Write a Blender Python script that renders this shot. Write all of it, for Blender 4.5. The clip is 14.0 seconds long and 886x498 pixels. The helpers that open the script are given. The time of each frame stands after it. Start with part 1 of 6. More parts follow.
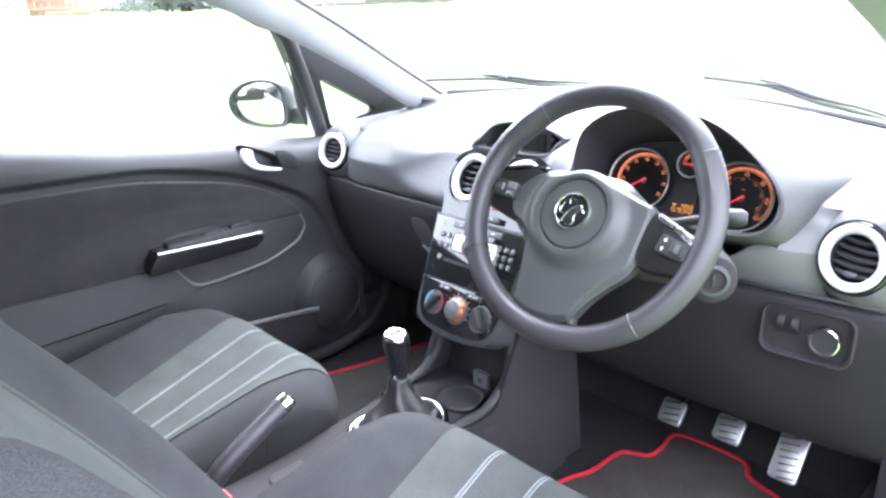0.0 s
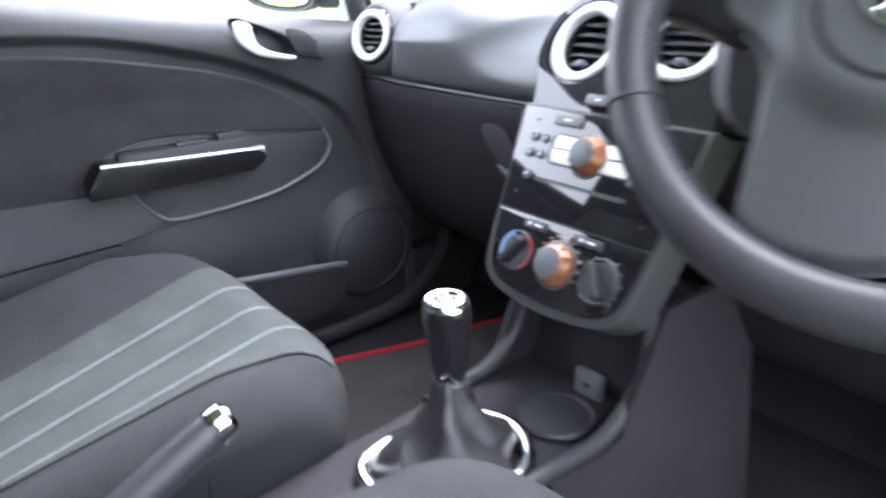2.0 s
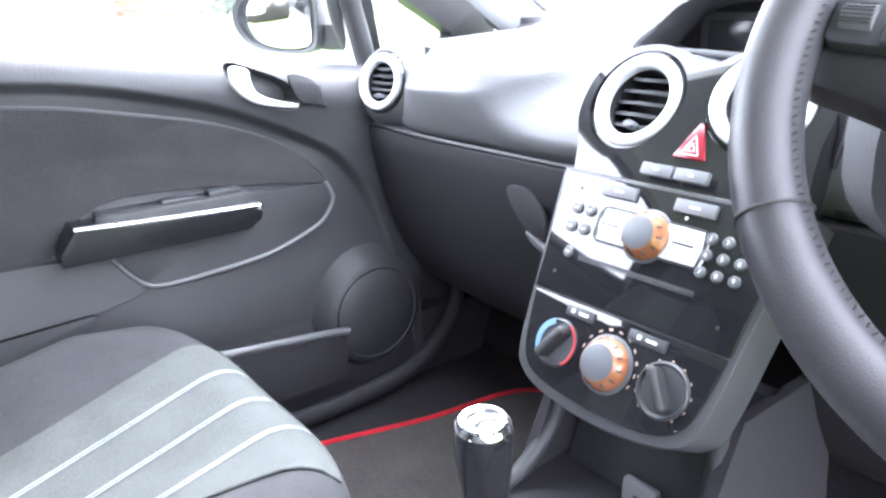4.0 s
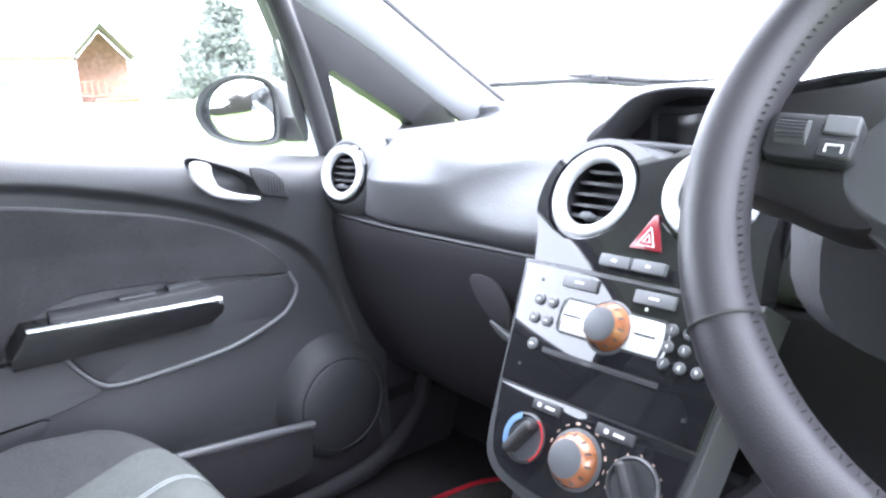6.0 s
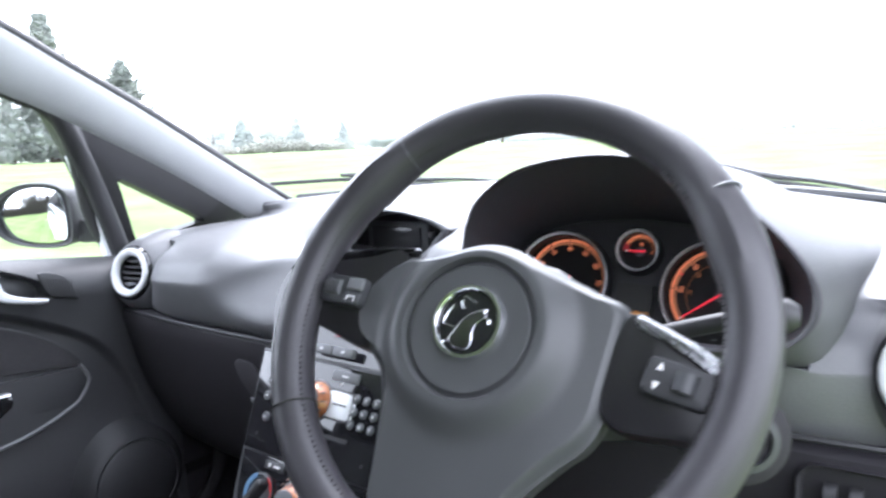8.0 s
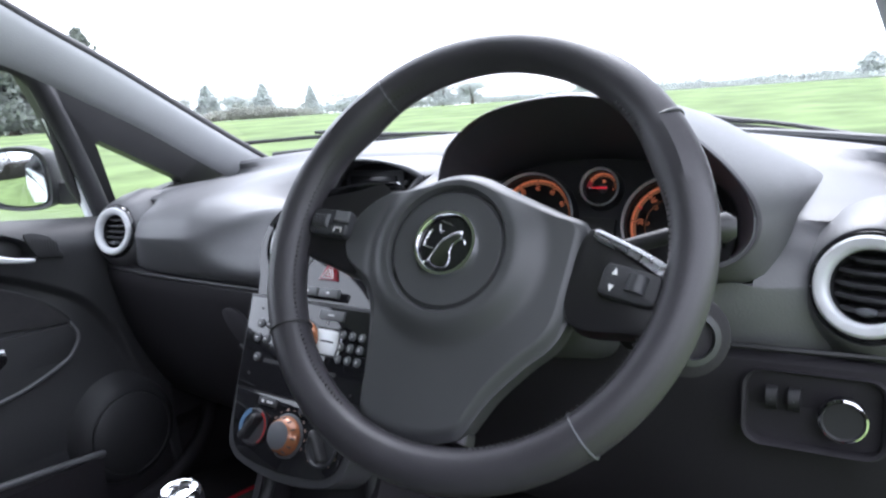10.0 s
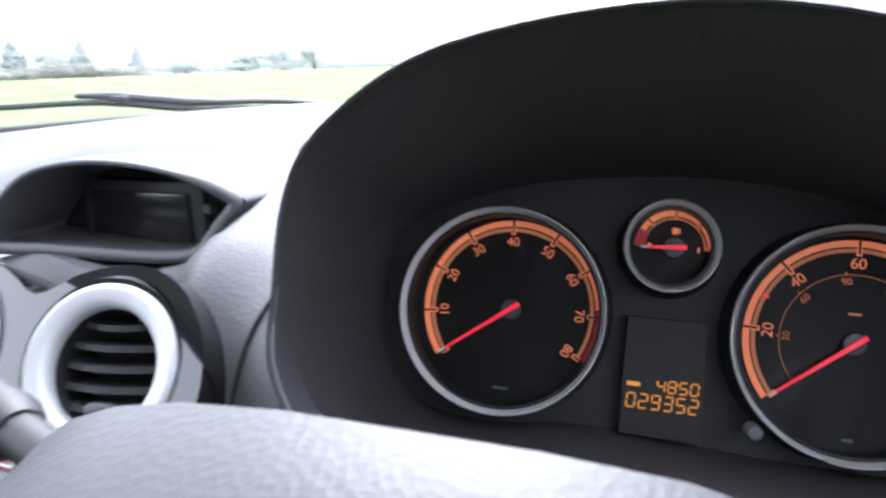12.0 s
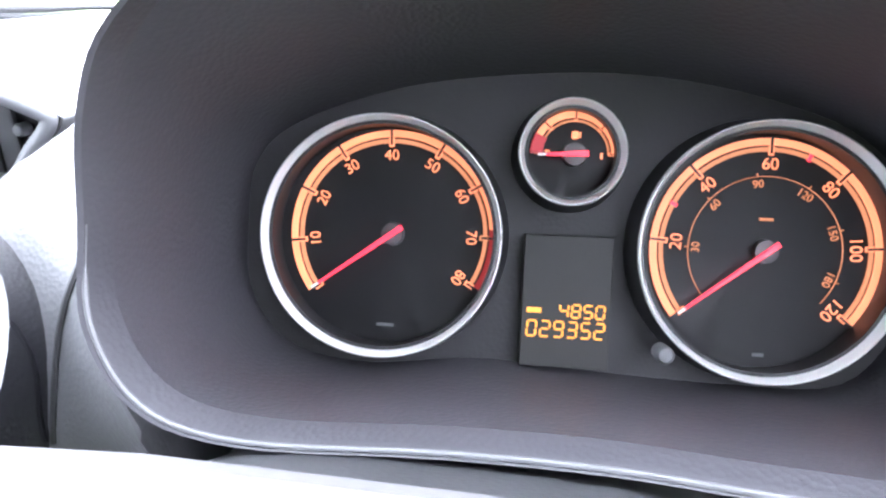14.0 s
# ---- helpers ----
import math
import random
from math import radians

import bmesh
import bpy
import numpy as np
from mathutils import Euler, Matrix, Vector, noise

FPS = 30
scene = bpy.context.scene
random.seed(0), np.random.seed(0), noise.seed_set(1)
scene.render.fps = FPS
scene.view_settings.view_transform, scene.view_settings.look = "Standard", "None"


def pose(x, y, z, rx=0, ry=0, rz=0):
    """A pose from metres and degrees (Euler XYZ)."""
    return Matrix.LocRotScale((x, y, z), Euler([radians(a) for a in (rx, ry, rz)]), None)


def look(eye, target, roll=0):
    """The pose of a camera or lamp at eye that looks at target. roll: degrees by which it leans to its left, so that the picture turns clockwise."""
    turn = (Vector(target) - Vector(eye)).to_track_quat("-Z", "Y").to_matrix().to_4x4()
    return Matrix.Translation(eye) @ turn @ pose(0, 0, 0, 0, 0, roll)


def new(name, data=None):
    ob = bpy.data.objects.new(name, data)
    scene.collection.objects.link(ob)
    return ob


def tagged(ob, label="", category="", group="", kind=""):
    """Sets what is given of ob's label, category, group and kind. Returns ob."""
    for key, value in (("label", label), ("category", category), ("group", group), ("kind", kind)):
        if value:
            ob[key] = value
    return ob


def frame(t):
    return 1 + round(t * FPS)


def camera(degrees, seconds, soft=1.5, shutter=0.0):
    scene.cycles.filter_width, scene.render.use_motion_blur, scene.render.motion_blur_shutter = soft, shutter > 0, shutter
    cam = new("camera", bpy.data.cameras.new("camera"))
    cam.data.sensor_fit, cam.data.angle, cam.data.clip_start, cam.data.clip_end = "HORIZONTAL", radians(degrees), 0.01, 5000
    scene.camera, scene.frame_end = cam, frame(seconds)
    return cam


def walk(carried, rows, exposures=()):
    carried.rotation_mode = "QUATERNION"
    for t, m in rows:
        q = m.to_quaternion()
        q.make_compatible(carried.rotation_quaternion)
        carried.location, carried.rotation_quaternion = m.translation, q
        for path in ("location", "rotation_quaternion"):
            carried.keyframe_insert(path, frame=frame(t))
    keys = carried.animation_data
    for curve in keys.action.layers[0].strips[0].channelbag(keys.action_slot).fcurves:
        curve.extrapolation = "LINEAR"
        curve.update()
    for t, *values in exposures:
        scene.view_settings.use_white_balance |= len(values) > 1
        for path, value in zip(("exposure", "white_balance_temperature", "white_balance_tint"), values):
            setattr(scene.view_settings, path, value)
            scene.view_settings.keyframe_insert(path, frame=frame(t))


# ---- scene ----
cam = camera(63.6, 14.0, soft=2.4, shutter=0.5)
PATH = [
    (0, (0.902, -0.746, 1.219), (-0.477, 0.545, 0.561), -1.7),
    (0.5, (0.896, -0.749, 1.224), (-0.489, 0.501, 0.502), -3.7),
    (1, (0.85, -0.719, 1.21), (-0.533, 0.529, 0.481), -3.7),
    (1.5, (0.7, -0.556, 1.062), (-0.69, 0.763, 0.49), -2.0),
    (1.8, (0.573, -0.46, 0.977), (-0.873, 0.763, 0.332), 0.0),
    (2, (0.506, -0.412, 0.958), (-0.979, 0.721, 0.243), -1.6),
    (2.2, (0.428, -0.389, 0.929), (-1.097, 0.701, 0.231), -1.1),
    (4.3, (0.378, -0.354, 0.975), (-1.111, 0.842, 0.38), -0.9),
    (4.5, (0.38, -0.358, 0.977), (-1.108, 0.857, 0.419), -0.9),
    (5, (0.39, -0.362, 0.978), (-1.093, 0.878, 0.464), -1.4),
    (5.5, (0.392, -0.36, 0.974), (-1.084, 0.901, 0.493), -0.8),
    (6, (0.377, -0.345, 0.987), (-1.104, 0.928, 0.557), -1.7),
    (6.5, (0.382, -0.356, 0.989), (-1.094, 0.937, 0.602), -1.5),
    (7, (0.404, -0.355, 0.981), (-1.083, 0.929, 0.606), -1.0),
    (7.2, (0.446, -0.363, 0.978), (-1.017, 0.952, 0.615), 0.0),
    (7.5, (0.535, -0.366, 1.007), (-0.833, 1.051, 0.658), -0.8),
    (8, (0.634, -0.386, 1.071), (-0.568, 1.186, 0.782), -2.4),
    (8.2, (0.651, -0.394, 1.08), (-0.528, 1.195, 0.786), -2.4),
    (10.3, (0.665, -0.438, 1.038), (-0.464, 1.163, 0.638), -3.7),
    (10.5, (0.598, -0.355, 1.004), (-0.535, 1.244, 0.603), -2.2),
    (10.8, (0.491, -0.194, 0.995), (-0.632, 1.398, 0.544), -2.2),
    (11, (0.442, -0.122, 1.009), (-0.638, 1.499, 0.553), -2.1),
    (11.2, (0.413, -0.07, 1.017), (-0.589, 1.604, 0.577), -1.8),
    (11.5, (0.388, -0.039, 1.023), (-0.551, 1.673, 0.586), -2.1),
    (12, (0.357, 0.006, 1.038), (-0.397, 1.789, 0.538), -2.0),
    (12.5, (0.347, 0.05, 1.029), (-0.216, 1.866, 0.409), -2.8),
    (13, (0.347, 0.059, 1.022), (-0.09, 1.882, 0.327), -2.1),
    (13.5, (0.349, 0.06, 1.022), (-0.116, 1.862, 0.29), -2.7),
    (14, (0.346, 0.059, 1.022), (-0.109, 1.866, 0.296), -2.2),
]
EXPOSURES = [(t, e, 5900, 16) for t, e in ((0.0, 2.22), (1.0, 1.98), (2.0, 1.94), (4.3, 3.05), (5.5, 2.84), (6.5, 2.28), (7.5, 1.66), (8.2, 1.35), (10.3, 0.60), (10.8, 1.10), (11.0, 1.40), (11.5, 1.48), (12.0, 1.24), (12.6, 1.74), (13.2, 2.88), (14.0, 3.18))]
walk(cam, [(t, look(eye, target, roll)) for t, eye, target, roll in PATH], EXPOSURES)

# ---- world and light: a bright overcast day ----
world = bpy.data.worlds.new("overcast_sky")
scene.world = world
world.use_nodes = True
wn, wl = world.node_tree.nodes, world.node_tree.links
wn.clear()
w_out = wn.new("ShaderNodeOutputWorld")
w_bg = wn.new("ShaderNodeBackground")
w_sky = wn.new("ShaderNodeTexSky")
w_sky.sky_type, w_sky.sun_disc = "NISHITA", False
w_sky.sun_elevation, w_sky.sun_rotation = radians(52), radians(-25)
w_mix = wn.new("ShaderNodeMixRGB")
w_mix.inputs[0].default_value = 0.88
w_mix.inputs[2].default_value = (32.0, 32.6, 34.0, 1)
wl.new(w_sky.outputs[0], w_mix.inputs[1])
wl.new(w_mix.outputs[0], w_bg.inputs[0])
w_bg.inputs[1].default_value = 0.085
wl.new(w_bg.outputs[0], w_out.inputs[0])

sun_data = bpy.data.lights.new("sun", "SUN")
sun_data.energy, sun_data.angle, sun_data.color = 3.0, radians(35), (1.0, 0.98, 0.95)
sun = new("sun", sun_data)
sun.matrix_world = look((-14, 30, 42), (0, 0, 0))

# ---- builders ----
def material(name, colour, rough=0.5, metal=0.0, grain=0.0, scale=300.0, vary=0.0, vscale=12.0, coat=0.0, emit=0.0, spec=0.5, glow=None):
    m = bpy.data.materials.new(name)
    m.use_nodes = True
    nt, b = m.node_tree, m.node_tree.nodes["Principled BSDF"]
    b.inputs["Base Color"].default_value = (*colour, 1)
    b.inputs["Roughness"].default_value = rough
    b.inputs["Metallic"].default_value = metal
    b.inputs["Coat Weight"].default_value = coat
    b.inputs["Specular IOR Level"].default_value = spec
    co = nt.nodes.new("ShaderNodeTexCoord")
    if vary:
        n = nt.nodes.new("ShaderNodeTexNoise")
        n.inputs["Scale"].default_value, n.inputs["Detail"].default_value = vscale, 6
        r = nt.nodes.new("ShaderNodeValToRGB")
        r.color_ramp.elements[0].position, r.color_ramp.elements[1].position = 0.3, 0.7
        r.color_ramp.elements[0].color = (*[c * (1 - vary) for c in colour], 1)
        r.color_ramp.elements[1].color = (*[min(1, c * (1 + vary)) for c in colour], 1)
        nt.links.new(co.outputs["Object"], n.inputs["Vector"])
        nt.links.new(n.outputs["Fac"], r.inputs[0])
        nt.links.new(r.outputs[0], b.inputs["Base Color"])
        mr = nt.nodes.new("ShaderNodeMapRange")
        mr.inputs[3].default_value, mr.inputs[4].default_value = max(0.02, rough - 0.1), min(1, rough + 0.12)
        nt.links.new(n.outputs["Fac"], mr.inputs[0])
        nt.links.new(mr.outputs[0], b.inputs["Roughness"])
    if grain:
        g = nt.nodes.new("ShaderNodeTexVoronoi")
        g.inputs["Scale"].default_value = scale
        bump = nt.nodes.new("ShaderNodeBump")
        bump.inputs["Strength"].default_value, bump.inputs["Distance"].default_value = grain, 0.0006
        nt.links.new(co.outputs["Object"], g.inputs["Vector"])
        nt.links.new(g.outputs["Distance"], bump.inputs["Height"])
        nt.links.new(bump.outputs[0], b.inputs["Normal"])
    if emit:
        b.inputs["Emission Color"].default_value = (*(glow or colour), 1)
        b.inputs["Emission Strength"].default_value = emit
    return m


def fabric(name, colour, thread=(0.5, 0.5, 0.5), fine=900.0):
    m = material(name, colour, 0.95, spec=0.15)
    nt, b = m.node_tree, m.node_tree.nodes["Principled BSDF"]
    co = nt.nodes.new("ShaderNodeTexCoord")
    n = nt.nodes.new("ShaderNodeTexNoise")
    n.inputs["Scale"].default_value, n.inputs["Detail"].default_value = fine, 3
    n2 = nt.nodes.new("ShaderNodeTexNoise")
    n2.inputs["Scale"].default_value = 14
    ad = nt.nodes.new("ShaderNodeMath")
    ad.operation = "MULTIPLY_ADD"
    ad.inputs[1].default_value = 0.35
    r = nt.nodes.new("ShaderNodeValToRGB")
    r.color_ramp.elements[0].position, r.color_ramp.elements[1].position = 0.45, 0.95
    r.color_ramp.elements[0].color = (*[c * 0.6 for c in colour], 1)
    r.color_ramp.elements[1].color = (*[c * 1.35 for c in colour], 1)
    bump = nt.nodes.new("ShaderNodeBump")
    bump.inputs["Strength"].default_value, bump.inputs["Distance"].default_value = 0.5, 0.0008
    for k in (n, n2):
        nt.links.new(co.outputs["Object"], k.inputs["Vector"])
    nt.links.new(n2.outputs["Fac"], ad.inputs[0])
    nt.links.new(n.outputs["Fac"], ad.inputs[2])
    nt.links.new(ad.outputs[0], r.inputs[0])
    nt.links.new(r.outputs[0], b.inputs["Base Color"])
    nt.links.new(n.outputs["Fac"], bump.inputs["Height"])
    nt.links.new(bump.outputs[0], b.inputs["Normal"])
    return m


def glass(name, tint=(0.93, 0.96, 0.95), reflect=0.06):
    m = bpy.data.materials.new(name)
    m.use_nodes = True
    nt = m.node_tree
    nt.nodes.clear()
    out, mix = nt.nodes.new("ShaderNodeOutputMaterial"), nt.nodes.new("ShaderNodeMixShader")
    tr, gl = nt.nodes.new("ShaderNodeBsdfTransparent"), nt.nodes.new("ShaderNodeBsdfGlossy")
    tr.inputs[0].default_value = (*tint, 1)
    gl.inputs["Roughness"].default_value = 0.02
    mix.inputs[0].default_value = reflect
    nt.links.new(tr.outputs[0], mix.inputs[1])
    nt.links.new(gl.outputs[0], mix.inputs[2])
    nt.links.new(mix.outputs[0], out.inputs[0])
    return m


def axes(origin, right, up):
    """A local frame: x to the right, y up along the face, z out of it towards the viewer."""
    u = Vector(right).normalized()
    w = u.cross(Vector(up)).normalized()
    v = w.cross(u)
    return Matrix.Translation(origin) @ Matrix((u, v, w)).transposed().to_4x4()


def thing(name, label, category, group="", m=None):
    ob = new(name)
    ob.empty_display_size = 0.05
    if m is not None:
        ob.matrix_world = m
    return tagged(ob, label, category, group)


def part(name, bm, mat, parent=None, label="", sharp=38, m=None):
    me = bpy.data.meshes.new(name)
    bmesh.ops.recalc_face_normals(bm, faces=bm.faces)
    for f in bm.faces:
        f.smooth = len(f.verts) <= 4
    bm.to_mesh(me)
    bm.free()
    me.set_sharp_from_angle(angle=radians(sharp))
    me.materials.append(mat)
    ob = new(name, me)
    if parent is not None:
        ob.parent = parent
    if m is not None:
        ob.matrix_local = m
    if label:
        ob["label"] = label
    return ob


def solo(name, bm, mat, label, category, group="", kind="", sharp=38):
    return tagged(part(name, bm, mat, sharp=sharp), label, category, group, kind)


def faces_of(bm, rings, close_u=True, cap=True, loop=False):
    """Skin a row of rings of points."""
    vs = [[bm.verts.new(p) for p in ring] for ring in rings]
    n = len(vs[0])
    pairs = list(zip(vs, vs[1:])) + ([(vs[-1], vs[0])] if loop else [])
    for a, b in pairs:
        for i in range(n if close_u else n - 1):
            j = (i + 1) % n
            bm.faces.new((a[i], a[j], b[j], b[i]))
    if cap and close_u and not loop:
        bm.faces.new(vs[0][::-1])
        bm.faces.new(vs[-1])
    return vs


def box(bm, c, s, m=Matrix(), bevel=0.0, seg=2):
    r = bmesh.ops.create_cube(bm, size=1, matrix=m @ Matrix.Translation(c) @ Matrix.Diagonal((*s, 1)))
    if bevel:
        es = list({e for v in r["verts"] for e in v.link_edges})
        bmesh.ops.bevel(bm, geom=es, offset=bevel, segments=seg, affect="EDGES", profile=0.6)
    return bm


def boxed(c, s, m=Matrix(), bevel=0.0, seg=2):
    return box(bmesh.new(), c, s, m, bevel, seg)


def lathe(bm, profile, m=Matrix(), seg=48, close=False, squash=1.0):
    """Turn a profile of (radius, height) round the local z axis."""
    rings = []
    for k in range(seg):
        a = 2 * math.pi * k / seg
        rings.append([m @ Vector((r * math.cos(a), r * squash * math.sin(a), h)) for r, h in profile])
    vs = [[bm.verts.new(p) for p in ring] for ring in rings]
    n = len(profile)
    for k in range(seg):
        a, b = vs[k], vs[(k + 1) % seg]
        for i in range(n if close else n - 1):
            j = (i + 1) % n
            bm.faces.new((a[i], a[j], b[j], b[i]))
    if not close:
        for i in (0, n - 1):
            if profile[i][0] > 1e-5:
                bm.faces.new([v[i] for v in vs])
    bmesh.ops.remove_doubles(bm, verts=bm.verts, dist=1e-6)
    return bm


def tube(bm, pts, radius, seg=10, loop=False, flat=1.0, up=None):
    """A round bar along a row of points; radius may be a row of radii."""
    pts = [Vector(p) for p in pts]
    n = len(pts)
    rad = radius if isinstance(radius, (list, tuple)) else [radius] * n
    rings, prev = [], Vector(up) if up else None
    for i, p in enumerate(pts):
        a = pts[(i - 1) % n] if loop or i else p
        b = pts[(i + 1) % n] if loop or i < n - 1 else p
        d = (b - a).normalized()
        if prev is None:
            prev = Vector((0, 0, 1)) if abs(d.z) < 0.9 else Vector((1, 0, 0))
        s = d.cross(prev).normalized()
        q = s.cross(d).normalized()
        prev = q if not up else Vector(up)
        rings.append([p + s * rad[i] * math.cos(2 * math.pi * k / seg) + q * rad[i] * flat * math.sin(2 * math.pi * k / seg) for k in range(seg)])
    faces_of(bm, rings, True, True, loop)
    return bm


def spline(pts, n=8, loop=False):
    """A smooth row of points through the given ones."""
    P = [Vector(p) for p in pts]
    N, out = len(P), []
    for i in range(N if loop else N - 1):
        g = (lambda k: P[k % N]) if loop else (lambda k: P[min(max(k, 0), N - 1)])
        a, b, c, d = g(i - 1), g(i), g(i + 1), g(i + 2)
        for s in range(n):
            t = s / n
            out.append(0.5 * ((2 * b) + (c - a) * t + (2 * a - 5 * b + 4 * c - d) * t * t + (3 * b - a - 3 * c + d) * t ** 3))
    return out if loop else out + [P[-1]]


def plate(bm, outline, depth, m=Matrix(), bevel=0.0, seg=2, back=0.0):
    """A plate of the local outline (x, y), front at z = depth, back at z = back, its front edge rounded."""
    outline = [(p[0], p[1]) for p in outline]
    area = sum(a[0] * b[1] - b[0] * a[1] for a, b in zip(outline, outline[1:] + outline[:1]))
    if area < 0:
        outline = outline[::-1]
    n = len(outline)
    inner = []
    for i in range(n):
        a, p, c = Vector(outline[i - 1]), Vector(outline[i]), Vector(outline[(i + 1) % n])
        d1, d2 = (p - a).normalized(), (c - p).normalized()
        n1, n2 = Vector((-d1.y, d1.x)), Vector((-d2.y, d2.x))
        s = n1 + n2
        inner.append(s / max(0.5, s.dot(s) / 2) if s.length > 1e-6 else n1)
    rings = [[m @ Vector((x, y, back)) for x, y in outline]]
    steps = seg if bevel else 0
    rings.append([m @ Vector((x, y, depth - bevel)) for x, y in outline])
    for k in range(1, steps + 1):
        t = math.pi / 2 * k / steps
        o, h = bevel * (1 - math.cos(t)), depth - bevel + bevel * math.sin(t)
        rings.append([m @ Vector((x + o * v.x, y + o * v.y, h)) for (x, y), v in zip(outline, inner)])
    faces_of(bm, rings)
    return bm


def rounded(w, h, r, n=5, cx=0.0, cy=0.0):
    pts = []
    for sx, sy, a0 in ((1, 1, 0), (-1, 1, 90), (-1, -1, 180), (1, -1, 270)):
        for k in range(n + 1):
            a = radians(a0 + 90 * k / n)
            pts.append((cx + sx * (w / 2 - r) + r * math.cos(a), cy + sy * (h / 2 - r) + r * math.sin(a)))
    return pts


def sheet(fn, nu, nv, thick=0.0, away=(0, 0, -1)):
    """A skin of points fn(u, v), u and v from 0 to 1, with a thickness."""
    bm = bmesh.new()
    top = [[bm.verts.new(fn(i / nu, j / nv)) for j in range(nv + 1)] for i in range(nu + 1)]
    for i in range(nu):
        for j in range(nv):
            bm.faces.new((top[i][j], top[i + 1][j], top[i + 1][j + 1], top[i][j + 1]))
    if thick:
        off = Vector(away).normalized() * thick
        low = [[bm.verts.new(v.co + off) for v in row] for row in top]
        for i in range(nu):
            for j in range(nv):
                bm.faces.new((low[i][j], low[i][j + 1], low[i + 1][j + 1], low[i + 1][j]))
        rim = [(i, 0) for i in range(nu)] + [(nu, j) for j in range(nv)] + [(i, nv) for i in range(nu, 0, -1)] + [(0, j) for j in range(nv, 0, -1)]
        for (a, b), (c, d) in zip(rim, rim[1:] + rim[:1]):
            bm.faces.new((top[a][b], low[a][b], low[c][d], top[c][d]))
    return bm


def words(text, size, m, mat, parent, name="lettering", depth=0.0003, align="CENTER"):
    cu = bpy.data.curves.new(name, "FONT")
    cu.body, cu.size, cu.align_x, cu.align_y, cu.extrude = text, size, align, "CENTER", depth
    tmp = new("tmp_text", cu)
    dg = bpy.context.evaluated_depsgraph_get()
    dg.update()
    me = bpy.data.meshes.new_from_object(tmp.evaluated_get(dg))
    bpy.data.objects.remove(tmp)
    me.materials.clear()
    me.materials.append(mat)
    ob = new(name, me)
    ob.parent = parent
    ob.matrix_local = m
    ob["kind"] = "stuff"
    return ob


def lerp(table, x):
    """Interpolate smoothly in rows of (x, a, b, ...)."""
    if x <= table[0][0]:
        return table[0][1:]
    for p, q in zip(table, table[1:]):
        if x <= q[0]:
            t = (x - p[0]) / (q[0] - p[0])
            t = t * t * (3 - 2 * t)
            return tuple(a + (b - a) * t for a, b in zip(p[1:], q[1:]))
    return table[-1][1:]


# ---- materials ----
PAD = material("soft_grey_dash_plastic", (0.095, 0.096, 0.101), 0.44, grain=0.35, scale=420, vary=0.12, vscale=9, spec=0.6)
LOWER = material("dark_lower_plastic", (0.021, 0.0195, 0.023), 0.74, grain=0.3, scale=380, vary=0.15, vscale=8, spec=0.28)
DOORP = material("door_panel_plastic", (0.030, 0.0305, 0.033), 0.50, grain=0.35, scale=400, vary=0.12, vscale=7, spec=0.38)
DOORF = fabric("door_insert_cloth", (0.032, 0.031, 0.033))
GLOSS = material("piano_black", (0.012, 0.012, 0.014), 0.035, coat=0.4)
BLACK = material("matt_black_plastic", (0.018, 0.018, 0.02), 0.5, vary=0.2, vscale=20)
RUBBER = material("black_rubber", (0.02, 0.02, 0.021), 0.75, vary=0.2, vscale=25)
SILVER = material("satin_silver_paint", (0.84, 0.85, 0.86), 0.34, 0.12, vary=0.04, vscale=40)
RINGS = material("satin_vent_ring", (0.60, 0.61, 0.625), 0.36, 0.15, vary=0.04, vscale=40)
TRIMS = material("satin_spoke_trim", (0.58, 0.59, 0.61), 0.28, 0.75, vary=0.04, vscale=40)
CHROME = material("polished_chrome", (0.86, 0.87, 0.89), 0.08, 1.0)
ALU = material("brushed_aluminium", (0.36, 0.362, 0.37), 0.35, 0.9, grain=0.2, scale=500)
LEATHER = material("wheel_leather", (0.036, 0.034, 0.039), 0.40, grain=0.22, scale=1000, vary=0.12, vscale=15)
HUBP = material("airbag_cover_plastic", (0.053, 0.0545, 0.057), 0.42, grain=0.12, scale=950, vary=0.08, vscale=9)
WHITEPAINT = material("white_car_paint", (0.74, 0.76, 0.78), 0.25, coat=0.6, vary=0.03)
PILLAR = material("grey_pillar_trim", (0.26, 0.265, 0.27), 0.6, grain=0.25, scale=420, vary=0.06)
HEADLINE = fabric("roof_lining", (0.55, 0.55, 0.54))
SEATD = fabric("dark_seat_cloth", (0.034, 0.035, 0.037))
SEATL = fabric("grey_seat_cloth", (0.061, 0.066, 0.064))
STITCH = fabric("pale_stripe_thread", (0.175, 0.19, 0.19), fine=1600)
CARPET = fabric("floor_carpet", (0.024, 0.0225, 0.025), fine=500)
MAT = fabric("mat_carpet", (0.062, 0.056, 0.053), fine=600)
RED = fabric("red_binding", (0.40, 0.018, 0.03), fine=900)
REDP = material("red_plastic", (0.62, 0.03, 0.03), 0.4, vary=0.05)
ORANGE = material("orange_lit_scale", (0.8, 0.25, 0.10), 0.5, emit=0.165, glow=(1.0, 0.27, 0.12))
AMBER = material("amber_lcd_segments", (0.8, 0.3, 0.02), 0.5, emit=0.13, glow=(1.0, 0.36, 0.06))
NEEDLE = material("red_needle", (0.8, 0.02, 0.04), 0.4, emit=0.25, glow=(1.0, 0.04, 0.07))
DIAL = material("black_dial_face", (0.010, 0.010, 0.012), 0.5, vary=0.1)
SCREEN = material("dark_display", (0.030, 0.031, 0.033), 0.15, vary=0.1)
